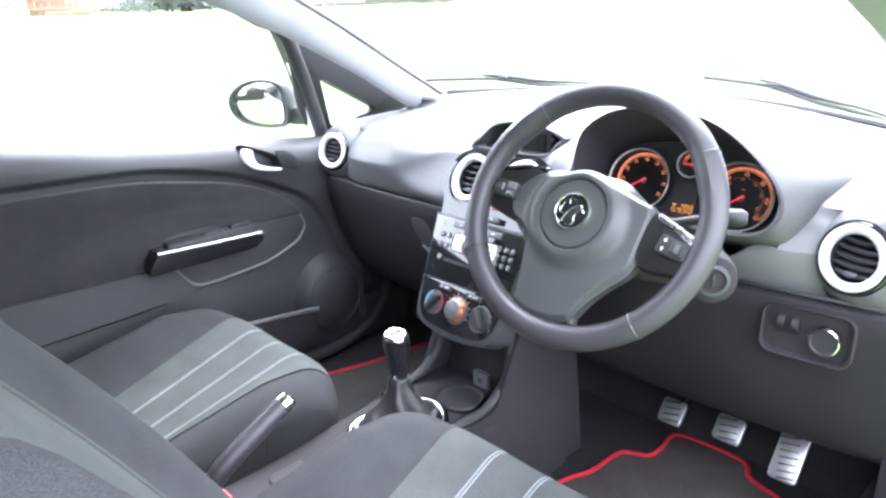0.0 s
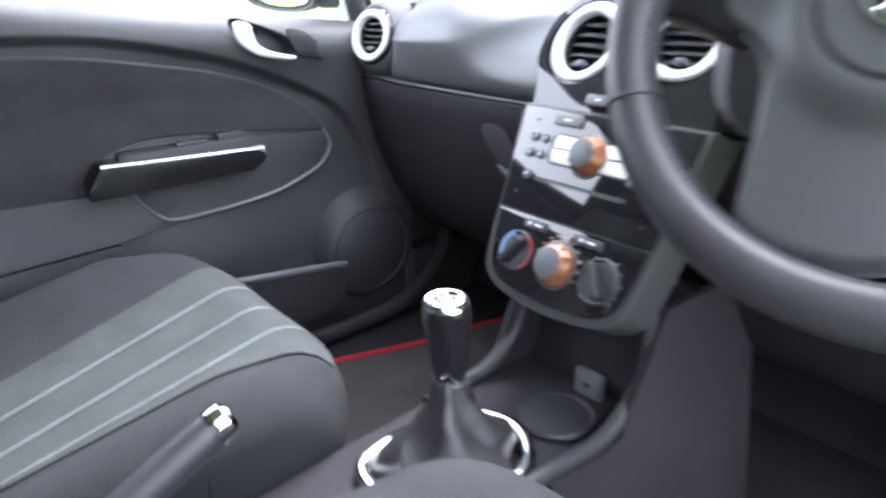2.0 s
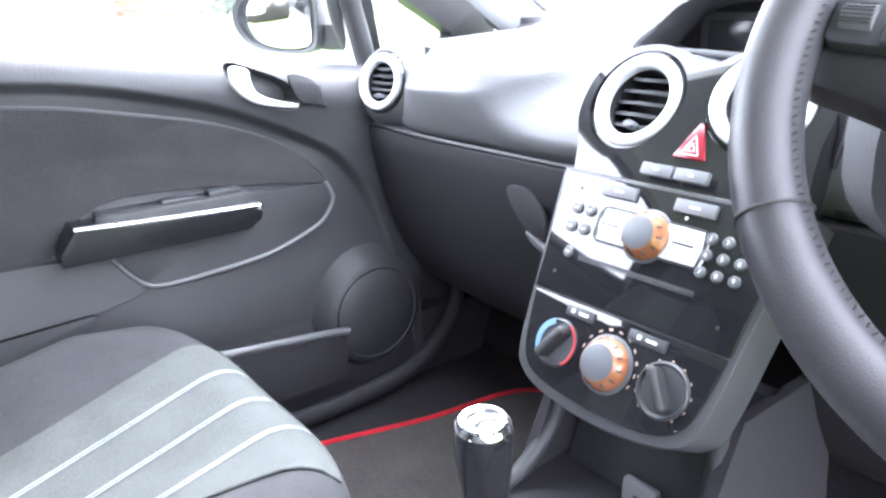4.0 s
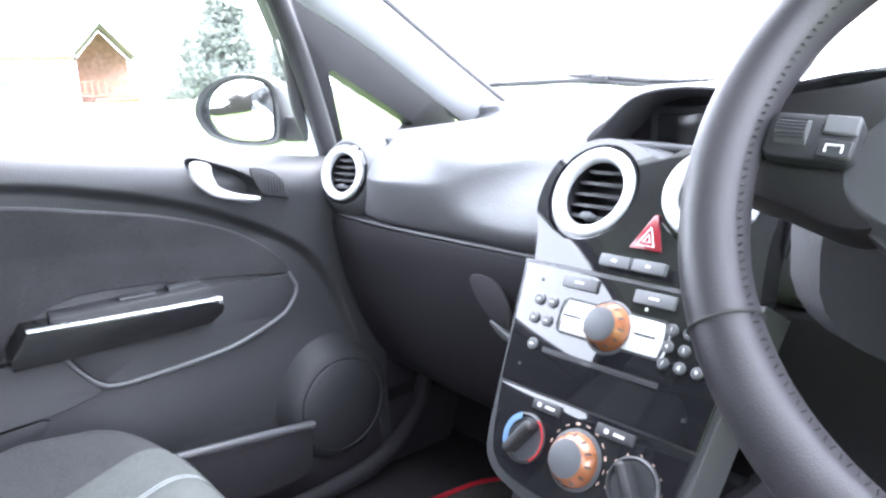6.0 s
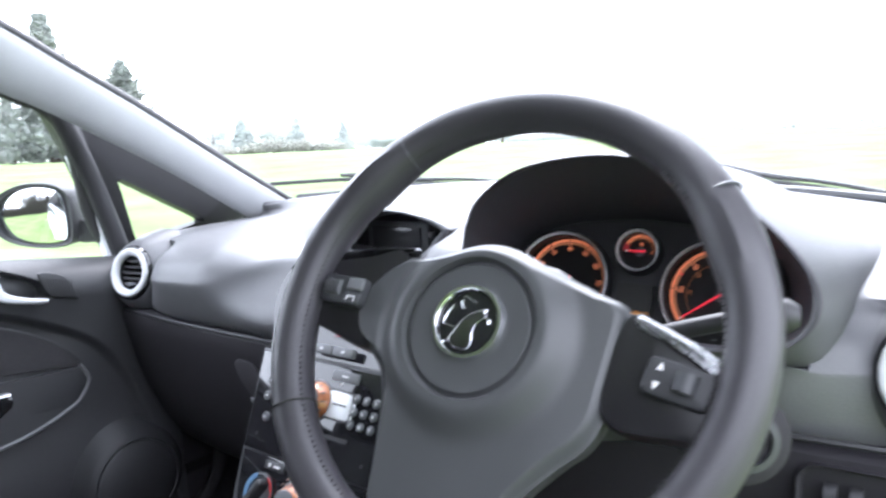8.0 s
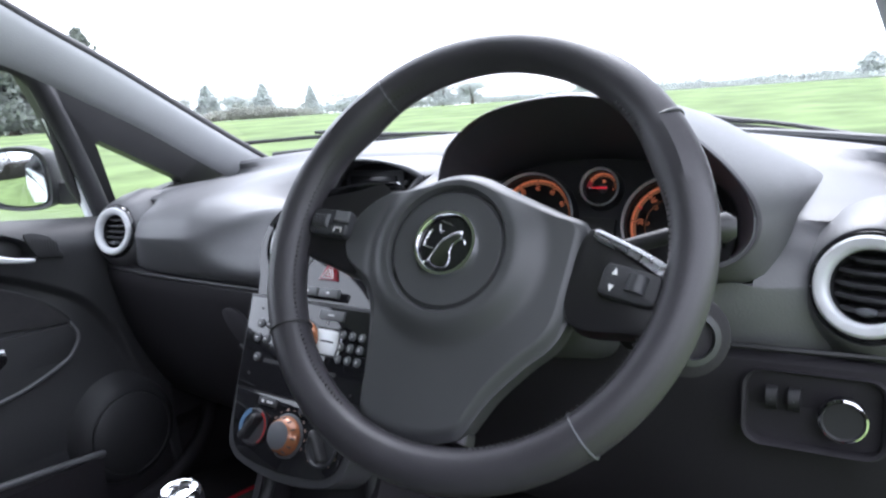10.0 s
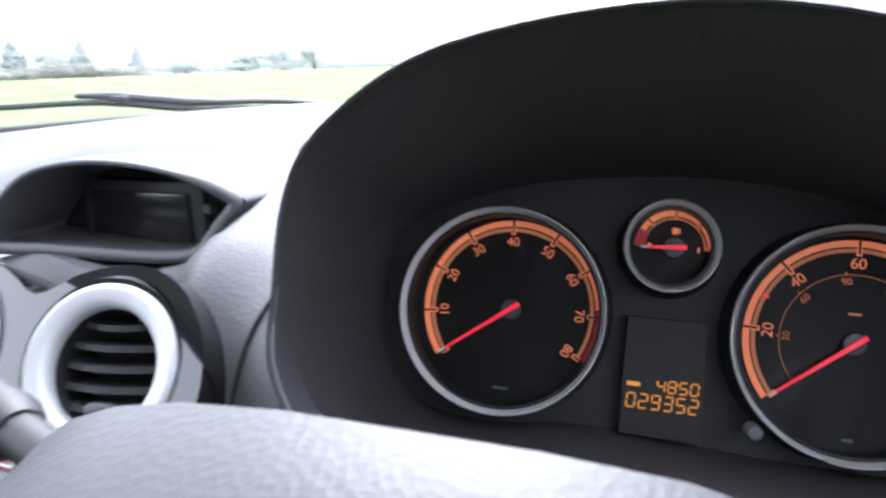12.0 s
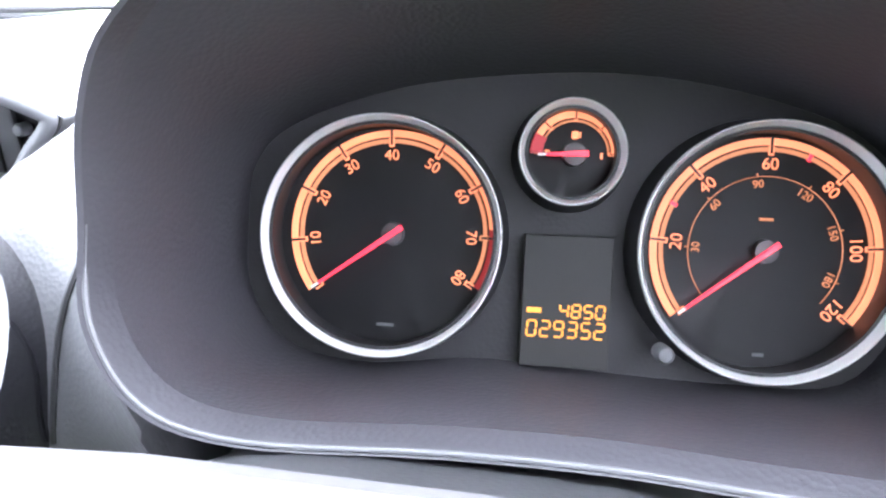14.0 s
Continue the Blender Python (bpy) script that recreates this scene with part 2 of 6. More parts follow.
KNOB = material("grey_knob_cap", (0.085, 0.089, 0.098), 0.45, vary=0.05)
AMBK = material("amber_knob_band", (0.33, 0.125, 0.055), 0.24, 0.25, coat=0.8, vary=0.15)
TRIMG = material("grey_console_trim", (0.047, 0.048, 0.052), 0.45, grain=0.2, scale=420, vary=0.08, spec=0.5)
PRINT = material("pale_orange_print", (0.52, 0.36, 0.29), 0.5)
LABEL = material("white_print", (0.75, 0.75, 0.75), 0.5)
BTN = material("dark_button", (0.035, 0.036, 0.04), 0.4, vary=0.1)
BTNM = material("mid_grey_button", (0.075, 0.077, 0.083), 0.4, vary=0.06)
BTNL = material("grey_button", (0.125, 0.128, 0.135), 0.45, vary=0.06)
MIRROR = material("mirror_glass", (0.9, 0.92, 0.92), 0.01, 1.0)
GLASS = glass("window_glass")

# ---- car shell ----
def base_line(x):
    """Foot of the windscreen: ahead and height."""
    return 0.90 - 0.54 * x * x, 0.985 - 0.05 * x * x


def smooth(t):
    t = min(1.0, max(0.0, t))
    return t * t * (3 - 2 * t)


def pad_profile(x):
    yb, zb = base_line(x)
    k = min(1.0, abs(x) / 0.69)
    c = 1 - k ** 2
    drop = 0.012 + 0.045 * k
    foot = 0.262 + 0.13 * k ** 8
    rear = foot + 0.030 * math.exp(-((abs(x) - 0.60) / 0.075) ** 2)
    sink = smooth((x - 0.164) / 0.014) * smooth((0.522 - x) / 0.014)
    pts = [(yb + 0.03, zb - 0.015), (yb - 0.06, zb + 0.012 * c - 0.007 * (1 - c)), (0.62, 0.985 - drop + 0.014 * c), (0.48, 0.978 - drop + 0.012 * c),
           (0.37, 0.968 - drop), (rear + 0.045, 0.955 - drop), (rear + 0.012, 0.935 - drop), (rear - 0.002, 0.91 - drop),
           (rear - 0.004, 0.87 - 0.3 * drop), (0.5 * (rear + foot) + 0.006, 0.825), (foot + 0.020, 0.795), (foot + 0.05, 0.792)]
    # below the instrument hood the pad drops to a shelf
    shelf = [None] * 4 + [(0.47, 0.90), (0.46, 0.815), (0.38, 0.812), (0.29, 0.820), (rear - 0.004, 0.836)] + [None] * 3
    low = sink * smooth((0.50 - x) / 0.06)
    pts = [p if q is None else (p[0] + (q[0] - p[0]) * f, p[1] + (q[1] - p[1]) * f) for p, q, f in zip(pts, shelf, [sink] * 7 + [low] * 5)]
    # and dips behind the centre vents for the information display
    dip = smooth((x + 0.36) / 0.16) * smooth((0.175 - x) / 0.07)
    right, swell_up = smooth((x - 0.035) / 0.05), 0.014 * math.exp(-((abs(x + 0.017) - 0.067) / 0.045) ** 2)
    fill = 0.010 * smooth((x - 0.058) / 0.03)
    tray = [None] * 3 + [(0.52, 0.978), (0.44, 0.902 + 0.068 * right + fill), (0.388, 0.904 + 0.054 * right + fill), (0.360, 0.908 + 0.040 * right + 0.6 * fill + 0.4 * swell_up), (0.336 - 0.02 * right, 0.908 + 0.024 * right + swell_up), (0.316 - 0.03 * right, 0.880 + 0.012 * right + 0.5 * swell_up)] + [None] * 3
    return [p if q is None else (p[0] + (q[0] - p[0]) * dip, p[1] + (q[1] - p[1]) * dip) for p, q in zip(pts, tray)]


def dash_skin(u, v):
    x = -0.69 + 1.38 * u
    row = spline([(0, y, z) for y, z in pad_profile(x)], 3)
    f = v * (len(row) - 1)
    i = min(int(f), len(row) - 2)
    p = row[i].lerp(row[i + 1], f - i)
    return Vector((x, p.y, p.z))


dash = thing("dashboard", "dark grey grained plastic dashboard under the windscreen", "dashboard")
part("upper_pad", sheet(dash_skin, 138, 33, 0.01, (0, 1, -1)), PAD, dash, "soft grey upper dashboard pad")
bm = bmesh.new()
tube(bm, [dash_skin((0.156 - 0.040 * t + 0.69) / 1.38, (4.4 + 4.4 * t) / 11) + Vector((0, -0.0006, 0.0006)) for t in [k / 24 for k in range(25)]], 0.0014, 6)
part("pad_seam", bm, BLACK, dash, "dark seam beside the display")


def lower_skin(x0, x1):
    def f(u, v):
        x = x0 + (x1 - x0) * u
        k = (abs(x) / 0.69) ** 4
        y0 = 0.272 + 0.03 * k
        row = spline([(0, y0 + 0.02, 0.792), (0, y0, 0.786), (0, y0 + 0.004, 0.74), (0, y0 + 0.03, 0.64), (0, y0 + 0.075, 0.54), (0, y0 + 0.13, 0.49), (0, y0 + 0.24, 0.48)], 3)
        g = v * (len(row) - 1)
        i = min(int(g), len(row) - 2)
        p = row[i].lerp(row[i + 1], g - i)
        return Vector((x, p.y, p.z))
    return f


part("lower_panel", sheet(lower_skin(-0.69, -0.10), 24, 18, 0.01, (0, 1, 0)), LOWER, dash, "dark lower dashboard with the glovebox")
part("lower_panel", sheet(lower_skin(0.10, 0.69), 24, 18, 0.01, (0, 1, 0)), LOWER, dash, "dark knee panel under the steering wheel")

# ---- ground and distance ----
def rise(x, y):
    r = math.hypot(x, y)
    t = min(1.0, max(0.0, (r - 6) / 40))
    return 0.95 * t * t * (3 - 2 * t) + 0.12 * math.sin(x * 0.05) * math.cos(y * 0.043) * t


GRASS = material("mown_grass", (0.125, 0.172, 0.068), 0.95, vary=0.35, vscale=0.6, grain=0.6, scale=40, spec=0.1)
bm = bmesh.new()
radii = [0, 2, 4, 6, 9, 12, 16, 20, 26, 32, 40, 50, 65, 85, 110, 150, 200, 280, 400, 700, 1500]
rings = []
for r in radii[1:]:
    rings.append([bm.verts.new((r * math.cos(2 * math.pi * k / 72), r * math.sin(2 * math.pi * k / 72), rise(r * math.cos(2 * math.pi * k / 72), r * math.sin(2 * math.pi * k / 72)))) for k in range(72)])
mid = bm.verts.new((0, 0, 0))
for k in range(72):
    bm.faces.new((mid, rings[0][k], rings[0][(k + 1) % 72]))
    for a, b in zip(rings, rings[1:]):
        bm.faces.new((a[k], b[k], b[(k + 1) % 72], a[(k + 1) % 72]))
solo("ground", bm, GRASS, "wide field of pale green mown grass", "grass", kind="structure")


def polar(az, d, z=None):
    a = radians(az)
    x, y = -d * math.sin(a), d * math.cos(a)
    return Vector((x, y, rise(x, y) if z is None else z))


def leafy(name, colour, *rest, **more):
    """Foliage that lets part of the light through its leaves."""
    m = material(name, colour, *rest, **more)
    nt = m.node_tree
    out = next(n for n in nt.nodes if n.type == 'OUTPUT_MATERIAL')
    front = out.inputs["Surface"].links[0].from_socket
    thin = nt.nodes.new("ShaderNodeBsdfTranslucent")
    thin.inputs["Color"].default_value = (*[min(0.85, c * 1.7) for c in colour], 1)
    mix = nt.nodes.new("ShaderNodeMixShader")
    mix.inputs[0].default_value = 0.5
    nt.links.new(front, mix.inputs[1])
    nt.links.new(thin.outputs[0], mix.inputs[2])
    nt.links.new(mix.outputs[0], out.inputs["Surface"])
    return m


BARK = material("tree_bark", (0.11, 0.085, 0.065), 0.9, vary=0.3, vscale=6, grain=0.6, scale=30)
PINE = leafy("conifer_foliage", (0.30, 0.32, 0.295), 0.9, vary=0.35, vscale=1.2, spec=0.1)
# The next two foliage colours are paled to carry the haze of distance.
HAZY = leafy("haze_tinted_foliage", (0.52, 0.56, 0.535), 0.95, vary=0.25, vscale=0.5, spec=0.05)
PALETWIG = leafy("haze_tinted_hedge", (0.40, 0.40, 0.365), 0.95, vary=0.2, vscale=1.5, spec=0.05)
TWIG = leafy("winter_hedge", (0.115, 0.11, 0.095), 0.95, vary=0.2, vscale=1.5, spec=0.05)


def leaf_cloud(bm, rng, c, spread, count, size):
    """Small ragged leaf clumps scattered about a place."""
    for _ in range(count):
        v = Vector((rng.gauss(0, 0.45), rng.gauss(0, 0.45), rng.gauss(0, 0.4)))
        p = Vector(c) + Vector((v.x * spread[0], v.y * spread[1], v.z * spread[2]))
        s = size * rng.uniform(0.5, 1.25)
        m = Matrix.Translation(p) @ Euler((rng.uniform(-1, 1), rng.uniform(-1, 1), rng.uniform(0, 6))).to_matrix().to_4x4()
        vs = [bm.verts.new(m @ Vector(q)) for q in ((-s, 0, 0), (0, -s * 0.6, s * 0.25), (s, 0, 0), (0, s * 0.6, -s * 0.2), (0, 0, s * 0.45))]
        for a, b, d in ((0, 1, 4), (1, 2, 4), (2, 3, 4), (3, 0, 4), (0, 3, 1), (1, 3, 2)):
            bm.faces.new((vs[a], vs[b], vs[d]))


def conifer(place, height, width, seed, mat, label, group, clumps=1500):
    rng = random.Random(seed)
    t = thing("conifer_tree", label, "tree", group, Matrix.Translation(place))
    bm = bmesh.new()
    tube(bm, [(0, 0, -0.2), (0.03, 0.02, height * 0.5), (0, 0, height * 0.97)], [width * 0.05, width * 0.03, 0.02], 8)
    part("trunk", bm, BARK, t)
    bm = bmesh.new()
    tiers = 16
    for i in range(tiers):
        h = height * (0.10 + 0.9 * i / tiers)
        r = width * 0.5 * (1 - i / tiers) ** 0.75 * rng.uniform(0.8, 1.12)
        arms = 7
        for k in range(arms):
            a = 2 * math.pi * (k + rng.random()) / arms
            reach = r * rng.uniform(0.55, 1.1)
            leaf_cloud(bm, rng, (reach * 0.55 * math.cos(a), reach * 0.55 * math.sin(a), h - reach * 0.12), (reach * 0.5, reach * 0.5, height * 0.05), max(4, int(clumps / tiers / arms * (0.4 + 1.2 * (1 - i / tiers)))), width * 0.026)
    part("crown", bm, mat, t)
    return t


def broad_tree(place, height, width, seed, mat, label, group, clumps=900):
    rng = random.Random(seed)
    t = thing("round_tree", label, "tree", group, Matrix.Translation(place))
    bm = bmesh.new()
    tube(bm, [(0, 0, -0.2), (0.02, 0, height * 0.25), (0, 0.05, height * 0.6)], [width * 0.05, width * 0.035, 0.05], 8)
    for k in range(5):
        a = 2 * math.pi * k / 5 + rng.random()
        tube(bm, [(0, 0, height * rng.uniform(0.2, 0.35)), (width * 0.2 * math.cos(a), width * 0.2 * math.sin(a), height * 0.55), (width * 0.35 * math.cos(a), width * 0.35 * math.sin(a), height * 0.75)], [width * 0.02, width * 0.014, 0.02], 6)
    part("trunk", bm, BARK, t)
    bm = bmesh.new()
    for k in range(12):
        a = rng.uniform(0, 6.28)
        r = width * 0.3 * math.sqrt(rng.random())
        leaf_cloud(bm, rng, (r * math.cos(a), r * math.sin(a), height * rng.uniform(0.16, 0.84)), (width * 0.28, width * 0.28, height * 0.2), clumps // 12, width * 0.024)
    part("crown", bm, mat, t)
    return t


conifer(polar(65.4, 62), 11.2, 9.4, 3, PINE, "tall dense conifer standing on the lawn", "garden conifers", 12000)
conifer(polar(60.6, 70), 8.8, 9.6, 5, PINE, "smaller conifer beside a taller one", "garden conifers", 7500)
conifer(polar(68.0, 80), 6.6, 6.8, 6, PINE, "smaller conifer behind the lawn", "garden conifers", 5000)
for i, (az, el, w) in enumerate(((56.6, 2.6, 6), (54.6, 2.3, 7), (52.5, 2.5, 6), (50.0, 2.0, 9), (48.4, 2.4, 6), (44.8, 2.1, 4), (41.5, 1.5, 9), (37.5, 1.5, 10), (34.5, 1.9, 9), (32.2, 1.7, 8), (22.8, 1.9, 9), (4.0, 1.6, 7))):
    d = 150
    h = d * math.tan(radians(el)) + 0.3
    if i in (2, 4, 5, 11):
        conifer(polar(az, d), h * 1.06, w * 1.7, 20 + i, HAZY, "distant pointed tree coloured pale for haze", "distant trees", 5200)
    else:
        broad_tree(polar(az, d), h, w, 20 + i, HAZY, "distant rounded tree coloured pale for haze", "distant trees", 4200)


def hedge(name, az0, az1, d, h, depth, mat, label, seed, n, leaf=None):
    rng = random.Random(seed)
    bm = bmesh.new()
    for k in range(n):
        a = az0 + (az1 - az0) * rng.random()
        p = polar(a, d + rng.uniform(-depth, depth))
        hh = h * (0.65 + 0.5 * noise.noise(Vector((a * 0.35, seed, 0.3)))) * rng.uniform(0.5, 1.15)
        leaf_cloud(bm, rng, p + Vector((0, 0, hh * 0.45)), (depth, depth, hh * 0.55), 12, leaf or h * 0.06 + 0.10)
    return solo(name, bm, mat, label, "hedge", kind="stuff", sharp=180)


hedge("far_wood", 2, 62, 240, 6.0, 6, HAZY, "belt of far woodland behind the field coloured pale for haze", 4, 1800)
hedge("field_hedge", 1, 24, 130, 1.0, 1.0, HAZY, "low hedge at the far side of the field coloured pale for haze", 7, 500)
hedge("garden_hedge", 45, 72, 105, 2.6, 1.6, PALETWIG, "bare winter hedge behind the lawn coloured pale for haze", 9, 700)
hedge("rear_hedge", 100, 166, 16, 2.8, 1.2, TWIG, "low winter hedge beside the parking place", 11, 1500, 0.14)
hedge("rear_trees", 164, 240, 15, 7.0, 1.6, TWIG, "tall bare winter trees behind the car", 12, 3200, 0.16)

# ---- brick bungalow ----
BRICK = material("red_brick", (0.48, 0.29, 0.245), 0.9, vary=0.25, vscale=3)
ROOF = material("grey_roof_tiles", (0.40, 0.41, 0.42), 0.85, vary=0.2, vscale=2)
WOOD = material("red_stained_timber", (0.36, 0.16, 0.11), 0.8, vary=0.25, vscale=5)
WHITEUP = material("white_window_frame", (0.80, 0.80, 0.79), 0.5, vary=0.03)
PANE = material("dark_house_pane", (0.12, 0.13, 0.14), 0.08, vary=0.1)
hp = polar(74.8, 66)
house = thing("bungalow", "low red brick house with grey tiled roof and timber deck", "house", m=Matrix.Translation(hp) @ pose(0, 0, 0, 0, 0, 75 + 180))
# local axes: x to the viewer's left, y towards the viewer
part("wall", boxed((5.6, -3.2, 1.8), (9.2, 6.0, 3.9)), BRICK, house)
bm = bmesh.new()
plate(bm, [(-2.1, -0.3), (2.1, -0.3), (2.1, 3.75), (0, 6.15), (-2.1, 3.75)], 7.2, pose(-1.2, -6.4, 0, 90, 0, 180) @ Matrix.Scale(1, 4) @ pose(0, 0, -7.2), 0.0)
part("gable_wall", bm, BRICK, house)
bm = bmesh.new()
faces_of(bm, [[(0.8, 0.35, 3.62), (0.8, -3.2, 6.3), (0.8, -6.8, 3.6), (0.8, -6.8, 3.75), (0.8, -3.2, 6.5), (0.8, 0.4, 3.75)], [(10.6, 0.35, 3.62), (10.6, -3.2, 6.3), (10.6, -6.8, 3.6), (10.6, -6.8, 3.75), (10.6, -3.2, 6.5), (10.6, 0.4, 3.75)]])
part("roof", bm, ROOF, house)
bm = bmesh.new()
faces_of(bm, [[(1.2, y, 3.55), (-1.2, y, 6.2), (-3.6, y, 3.55), (-3.6, y, 3.75), (-1.2, y, 6.42), (1.2, y, 3.75)] for y in (1.05, -6.6)])
part("gable_roof", bm, ROOF, house)
for x, z, w, h in ((2.4, 1.9, 1.0, 1.3), (6.2, 1.9, 1.3, 1.3), (8.6, 1.9, 1.2, 1.3)):
    win = part("window", boxed((x, -0.15, z), (w, 0.14, h), bevel=0.01), WHITEUP, house)
    part("pane", boxed((x, -0.07, z), (w - 0.18, 0.03, h - 0.18)), PANE, win)
part("house_door", boxed((4.3, -0.15, 1.2), (1.0, 0.12, 2.2), bevel=0.01), WHITEUP, house)
part("garden_box", boxed((4.5, 1.2, 0.5), (1.5, 0.7, 1.0), bevel=0.03), WHITEUP, house)
part("deck", boxed((-1.2, 2.3, 0.5), (4.6, 2.4, 0.12), bevel=0.01), WOOD, house)
for k in range(10):
    part("rail_post", boxed((-3.4 + 0.48 * k, 3.45, 1.0), (0.09, 0.09, 1.1)), WOOD, house)
part("handrail", boxed((-1.2, 3.45, 1.58), (4.6, 0.12, 0.08), bevel=0.01), WOOD, house)
bm = bmesh.new()
tube(bm, [(-3.2, 3.5, 0.15), (-0.2, 4.8, 0.1)], 0.12, 8)
tube(bm, [(1.2, 3.5, 1.55), (3.0, 3.6, 0.2)], 0.1, 8)
part("stair_rail", bm, WOOD, house)
for k in range(4):
    part("step", boxed((1.5 + 0.4 * k, 2.4, 0.42 - 0.13 * k), (0.4, 1.6, 0.08)), WOOD, house)

# ---- car shell ----
body = thing("hatchback", "small white hatchback seen from inside its open doorway", "car")


def mirror_pts(pts, s):
    return [(x * s, y, z) for x, y, z in pts]


UPPER = [(-0.665, 0.80, 0.915), (-0.641, 0.689, 0.967), (-0.620, 0.530, 1.051), (-0.594, 0.338, 1.156), (-0.575, 0.189, 1.231), (-0.564, 0.106, 1.274), (-0.545, -0.03, 1.335), (-0.53, -0.16, 1.385)]
LOWERP = [(-0.672, 0.68, 0.89), (-0.646, 0.567, 0.947), (-0.622, 0.401, 1.040), (-0.605, 0.255, 1.112), (-0.596, 0.17, 1.152), (-0.588, 0.104, 1.178), (-0.575, -0.03, 1.235), (-0.565, -0.16, 1.285)]


def pillar_skin(s):
    out = 0.0 if s > 0 else 0.065
    up, lo = spline(mirror_pts(UPPER, s), 6), spline([(x + out, y, z) for x, y, z in mirror_pts(LOWERP, s)], 6)

    def f(u, v):
        i = u * (len(up) - 1)
        k = min(int(i), len(up) - 2)
        a, b = up[k].lerp(up[k + 1], i - k), lo[k].lerp(lo[k + 1], i - k)
        p = a.lerp(b, v)
        bulge = (0.014 if s > 0 else 0.004) * math.sin(math.pi * v) ** 0.6
        return p + Vector((s * bulge, -0.4 * bulge, 0))
    return f


for s in (1, -1):
    part("a_pillar_trim", sheet(pillar_skin(s), 36, 10, 0.035, (-0.8 * s, 0.6, 0)), PILLAR, body, "pale grey grained windscreen pillar trim")
    # dark outer frame round the quarter window
    def fx(y, z):
        return s * (-0.752 + 0.2 * (z - 0.97))
    outer = [(0.195, 1.215), (0.30, 1.16), (0.63, 0.985), (0.70, 0.90), (0.52, 0.865), (0.37, 0.855), (0.33, 0.93), (0.26, 1.09)]
    inner = [(0.352, 1.026), (0.362, 1.029), (0.548, 0.932), (0.553, 0.925), (0.50, 0.915), (0.400, 0.896), (0.392, 0.901), (0.358, 1.010)]
    bm = bmesh.new()
    rings = []
    for loop, dx in ((outer, 0.0), (inner, 0.012), (inner, -0.025), (outer, -0.03)):
        rings.append([Vector((fx(y, z) + s * dx * 1.0, y, z)) for y, z in loop])
    faces_of(bm, rings, True, False, True)
    part("quarter_window_frame", bm, BLACK, body, "black frame round the small fixed window")
    bm = bmesh.new()
    vs = [bm.verts.new((fx(y, z) - s * 0.01, y, z)) for y, z in inner]
    bm.faces.new(vs)
    ob = part("quarter_glass", bm, GLASS, body)
    ob.visible_shadow = False
    # outer metal skin of the pillar
    bm = bmesh.new()
    up = [Vector((p[0] * s - s * 0.012, p[1] + 0.016, p[2] - 0.002)) for p in UPPER]
    tube(bm, spline(up, 4), 0.010, 10)
    part("pillar_skin", bm, BLACK, body)
    # post between the door and the small window
    bm = bmesh.new()
    tube(bm, spline([(s * -0.700, 0.235, 1.17), (s * -0.715, 0.285, 1.06), (s * -0.735, 0.335, 0.93), (s * -0.74, 0.355, 0.86)], 6), 0.020, 10, flat=0.8)
    part("window_post", bm, BLACK, body)
    bm = bmesh.new()
    tube(bm, spline([(s * -0.728, 0.268, 1.08), (s * -0.742, 0.305, 0.98), (s * -0.756, 0.335, 0.88)], 6), 0.013, 8)
    part("painted_post", bm, WHITEPAINT, body, "strip of white car paint beside the door")


def screen_skin(u, v):
    x = -0.62 + 1.24 * u
    yb, zb = base_line(x)
    top = Vector((x * 0.84, 0.04 - 0.35 * x * x, 1.395 - 0.05 * x * x))
    p = Vector((x, yb + 0.05, zb - 0.03)).lerp(top, v)
    return p + Vector((0, 0.02, 0.03)) * math.sin(math.pi * v)


ob = part("windscreen", sheet(screen_skin, 16, 10), GLASS, body)
ob.visible_shadow = False
bm = sheet(lambda u, v: Vector(((-0.58 + 1.16 * u), 0.02 - 1.74 * v - 0.10 * (2 * u - 1) ** 2 * (1 - v), 1.41 + 0.090 * smooth(v / 0.22) - 0.050 * (2 * u - 1) ** 2 - 0.06 * v * v)), 14, 18, 0.03, (0, 0, 1))
part("roof_lining", bm, HEADLINE, body, "pale cloth roof lining")
# cowl below the windscreen, bonnet beyond it
part("scuttle", sheet(lambda u, v: Vector((-0.66 + 1.32 * u, 0.92 - 0.5 * (-0.66 + 1.32 * u) ** 2 + 0.16 * v, 0.962 - 0.045 * (2 * u - 1) ** 2 - 0.012 * v)), 20, 4, 0.02), BLACK, body, "black plastic scuttle panel at the foot of the windscreen")
part("bonnet", sheet(lambda u, v: Vector((-0.70 + 1.40 * u, 1.06 - 0.42 * (-0.70 + 1.40 * u) ** 2 + 0.85 * v, 0.945 - 0.05 * (2 * u - 1) ** 2 - 0.20 * v * v - 0.05 * v)), 20, 10, 0.02), WHITEPAINT, body, "white painted bonnet")
part("sill", boxed((-0.685, -0.2, 0.36), (0.10, 1.5, 0.14), bevel=0.03), LOWER, body)
part("sill", boxed((0.70, -0.2, 0.36), (0.10, 1.5, 0.16), bevel=0.03), LOWER, body, "dark plastic sill under the open doorway")
bm = bmesh.new()
tube(bm, spline([(-0.640, 0.475, 0.56), (-0.632, 0.468, 0.47), (-0.622, 0.435, 0.395), (-0.612, 0.35, 0.340), (-0.606, 0.24, 0.322), (-0.602, 0.0, 0.318), (-0.60, -0.5, 0.318)], 8), 0.017, 14, flat=0.8)
part("kick_trim", bm, LOWER, body, "dark rounded sill trim sweeping up beside the footwell")
part("rear_side_panel", boxed((-0.70, -1.25, 0.62), (0.06, 1.0, 0.66), bevel=0.02), LOWER, body)
part("rear_side_panel", boxed((0.70, -1.25, 0.62), (0.06, 0.9, 0.66), bevel=0.02), LOWER, body)
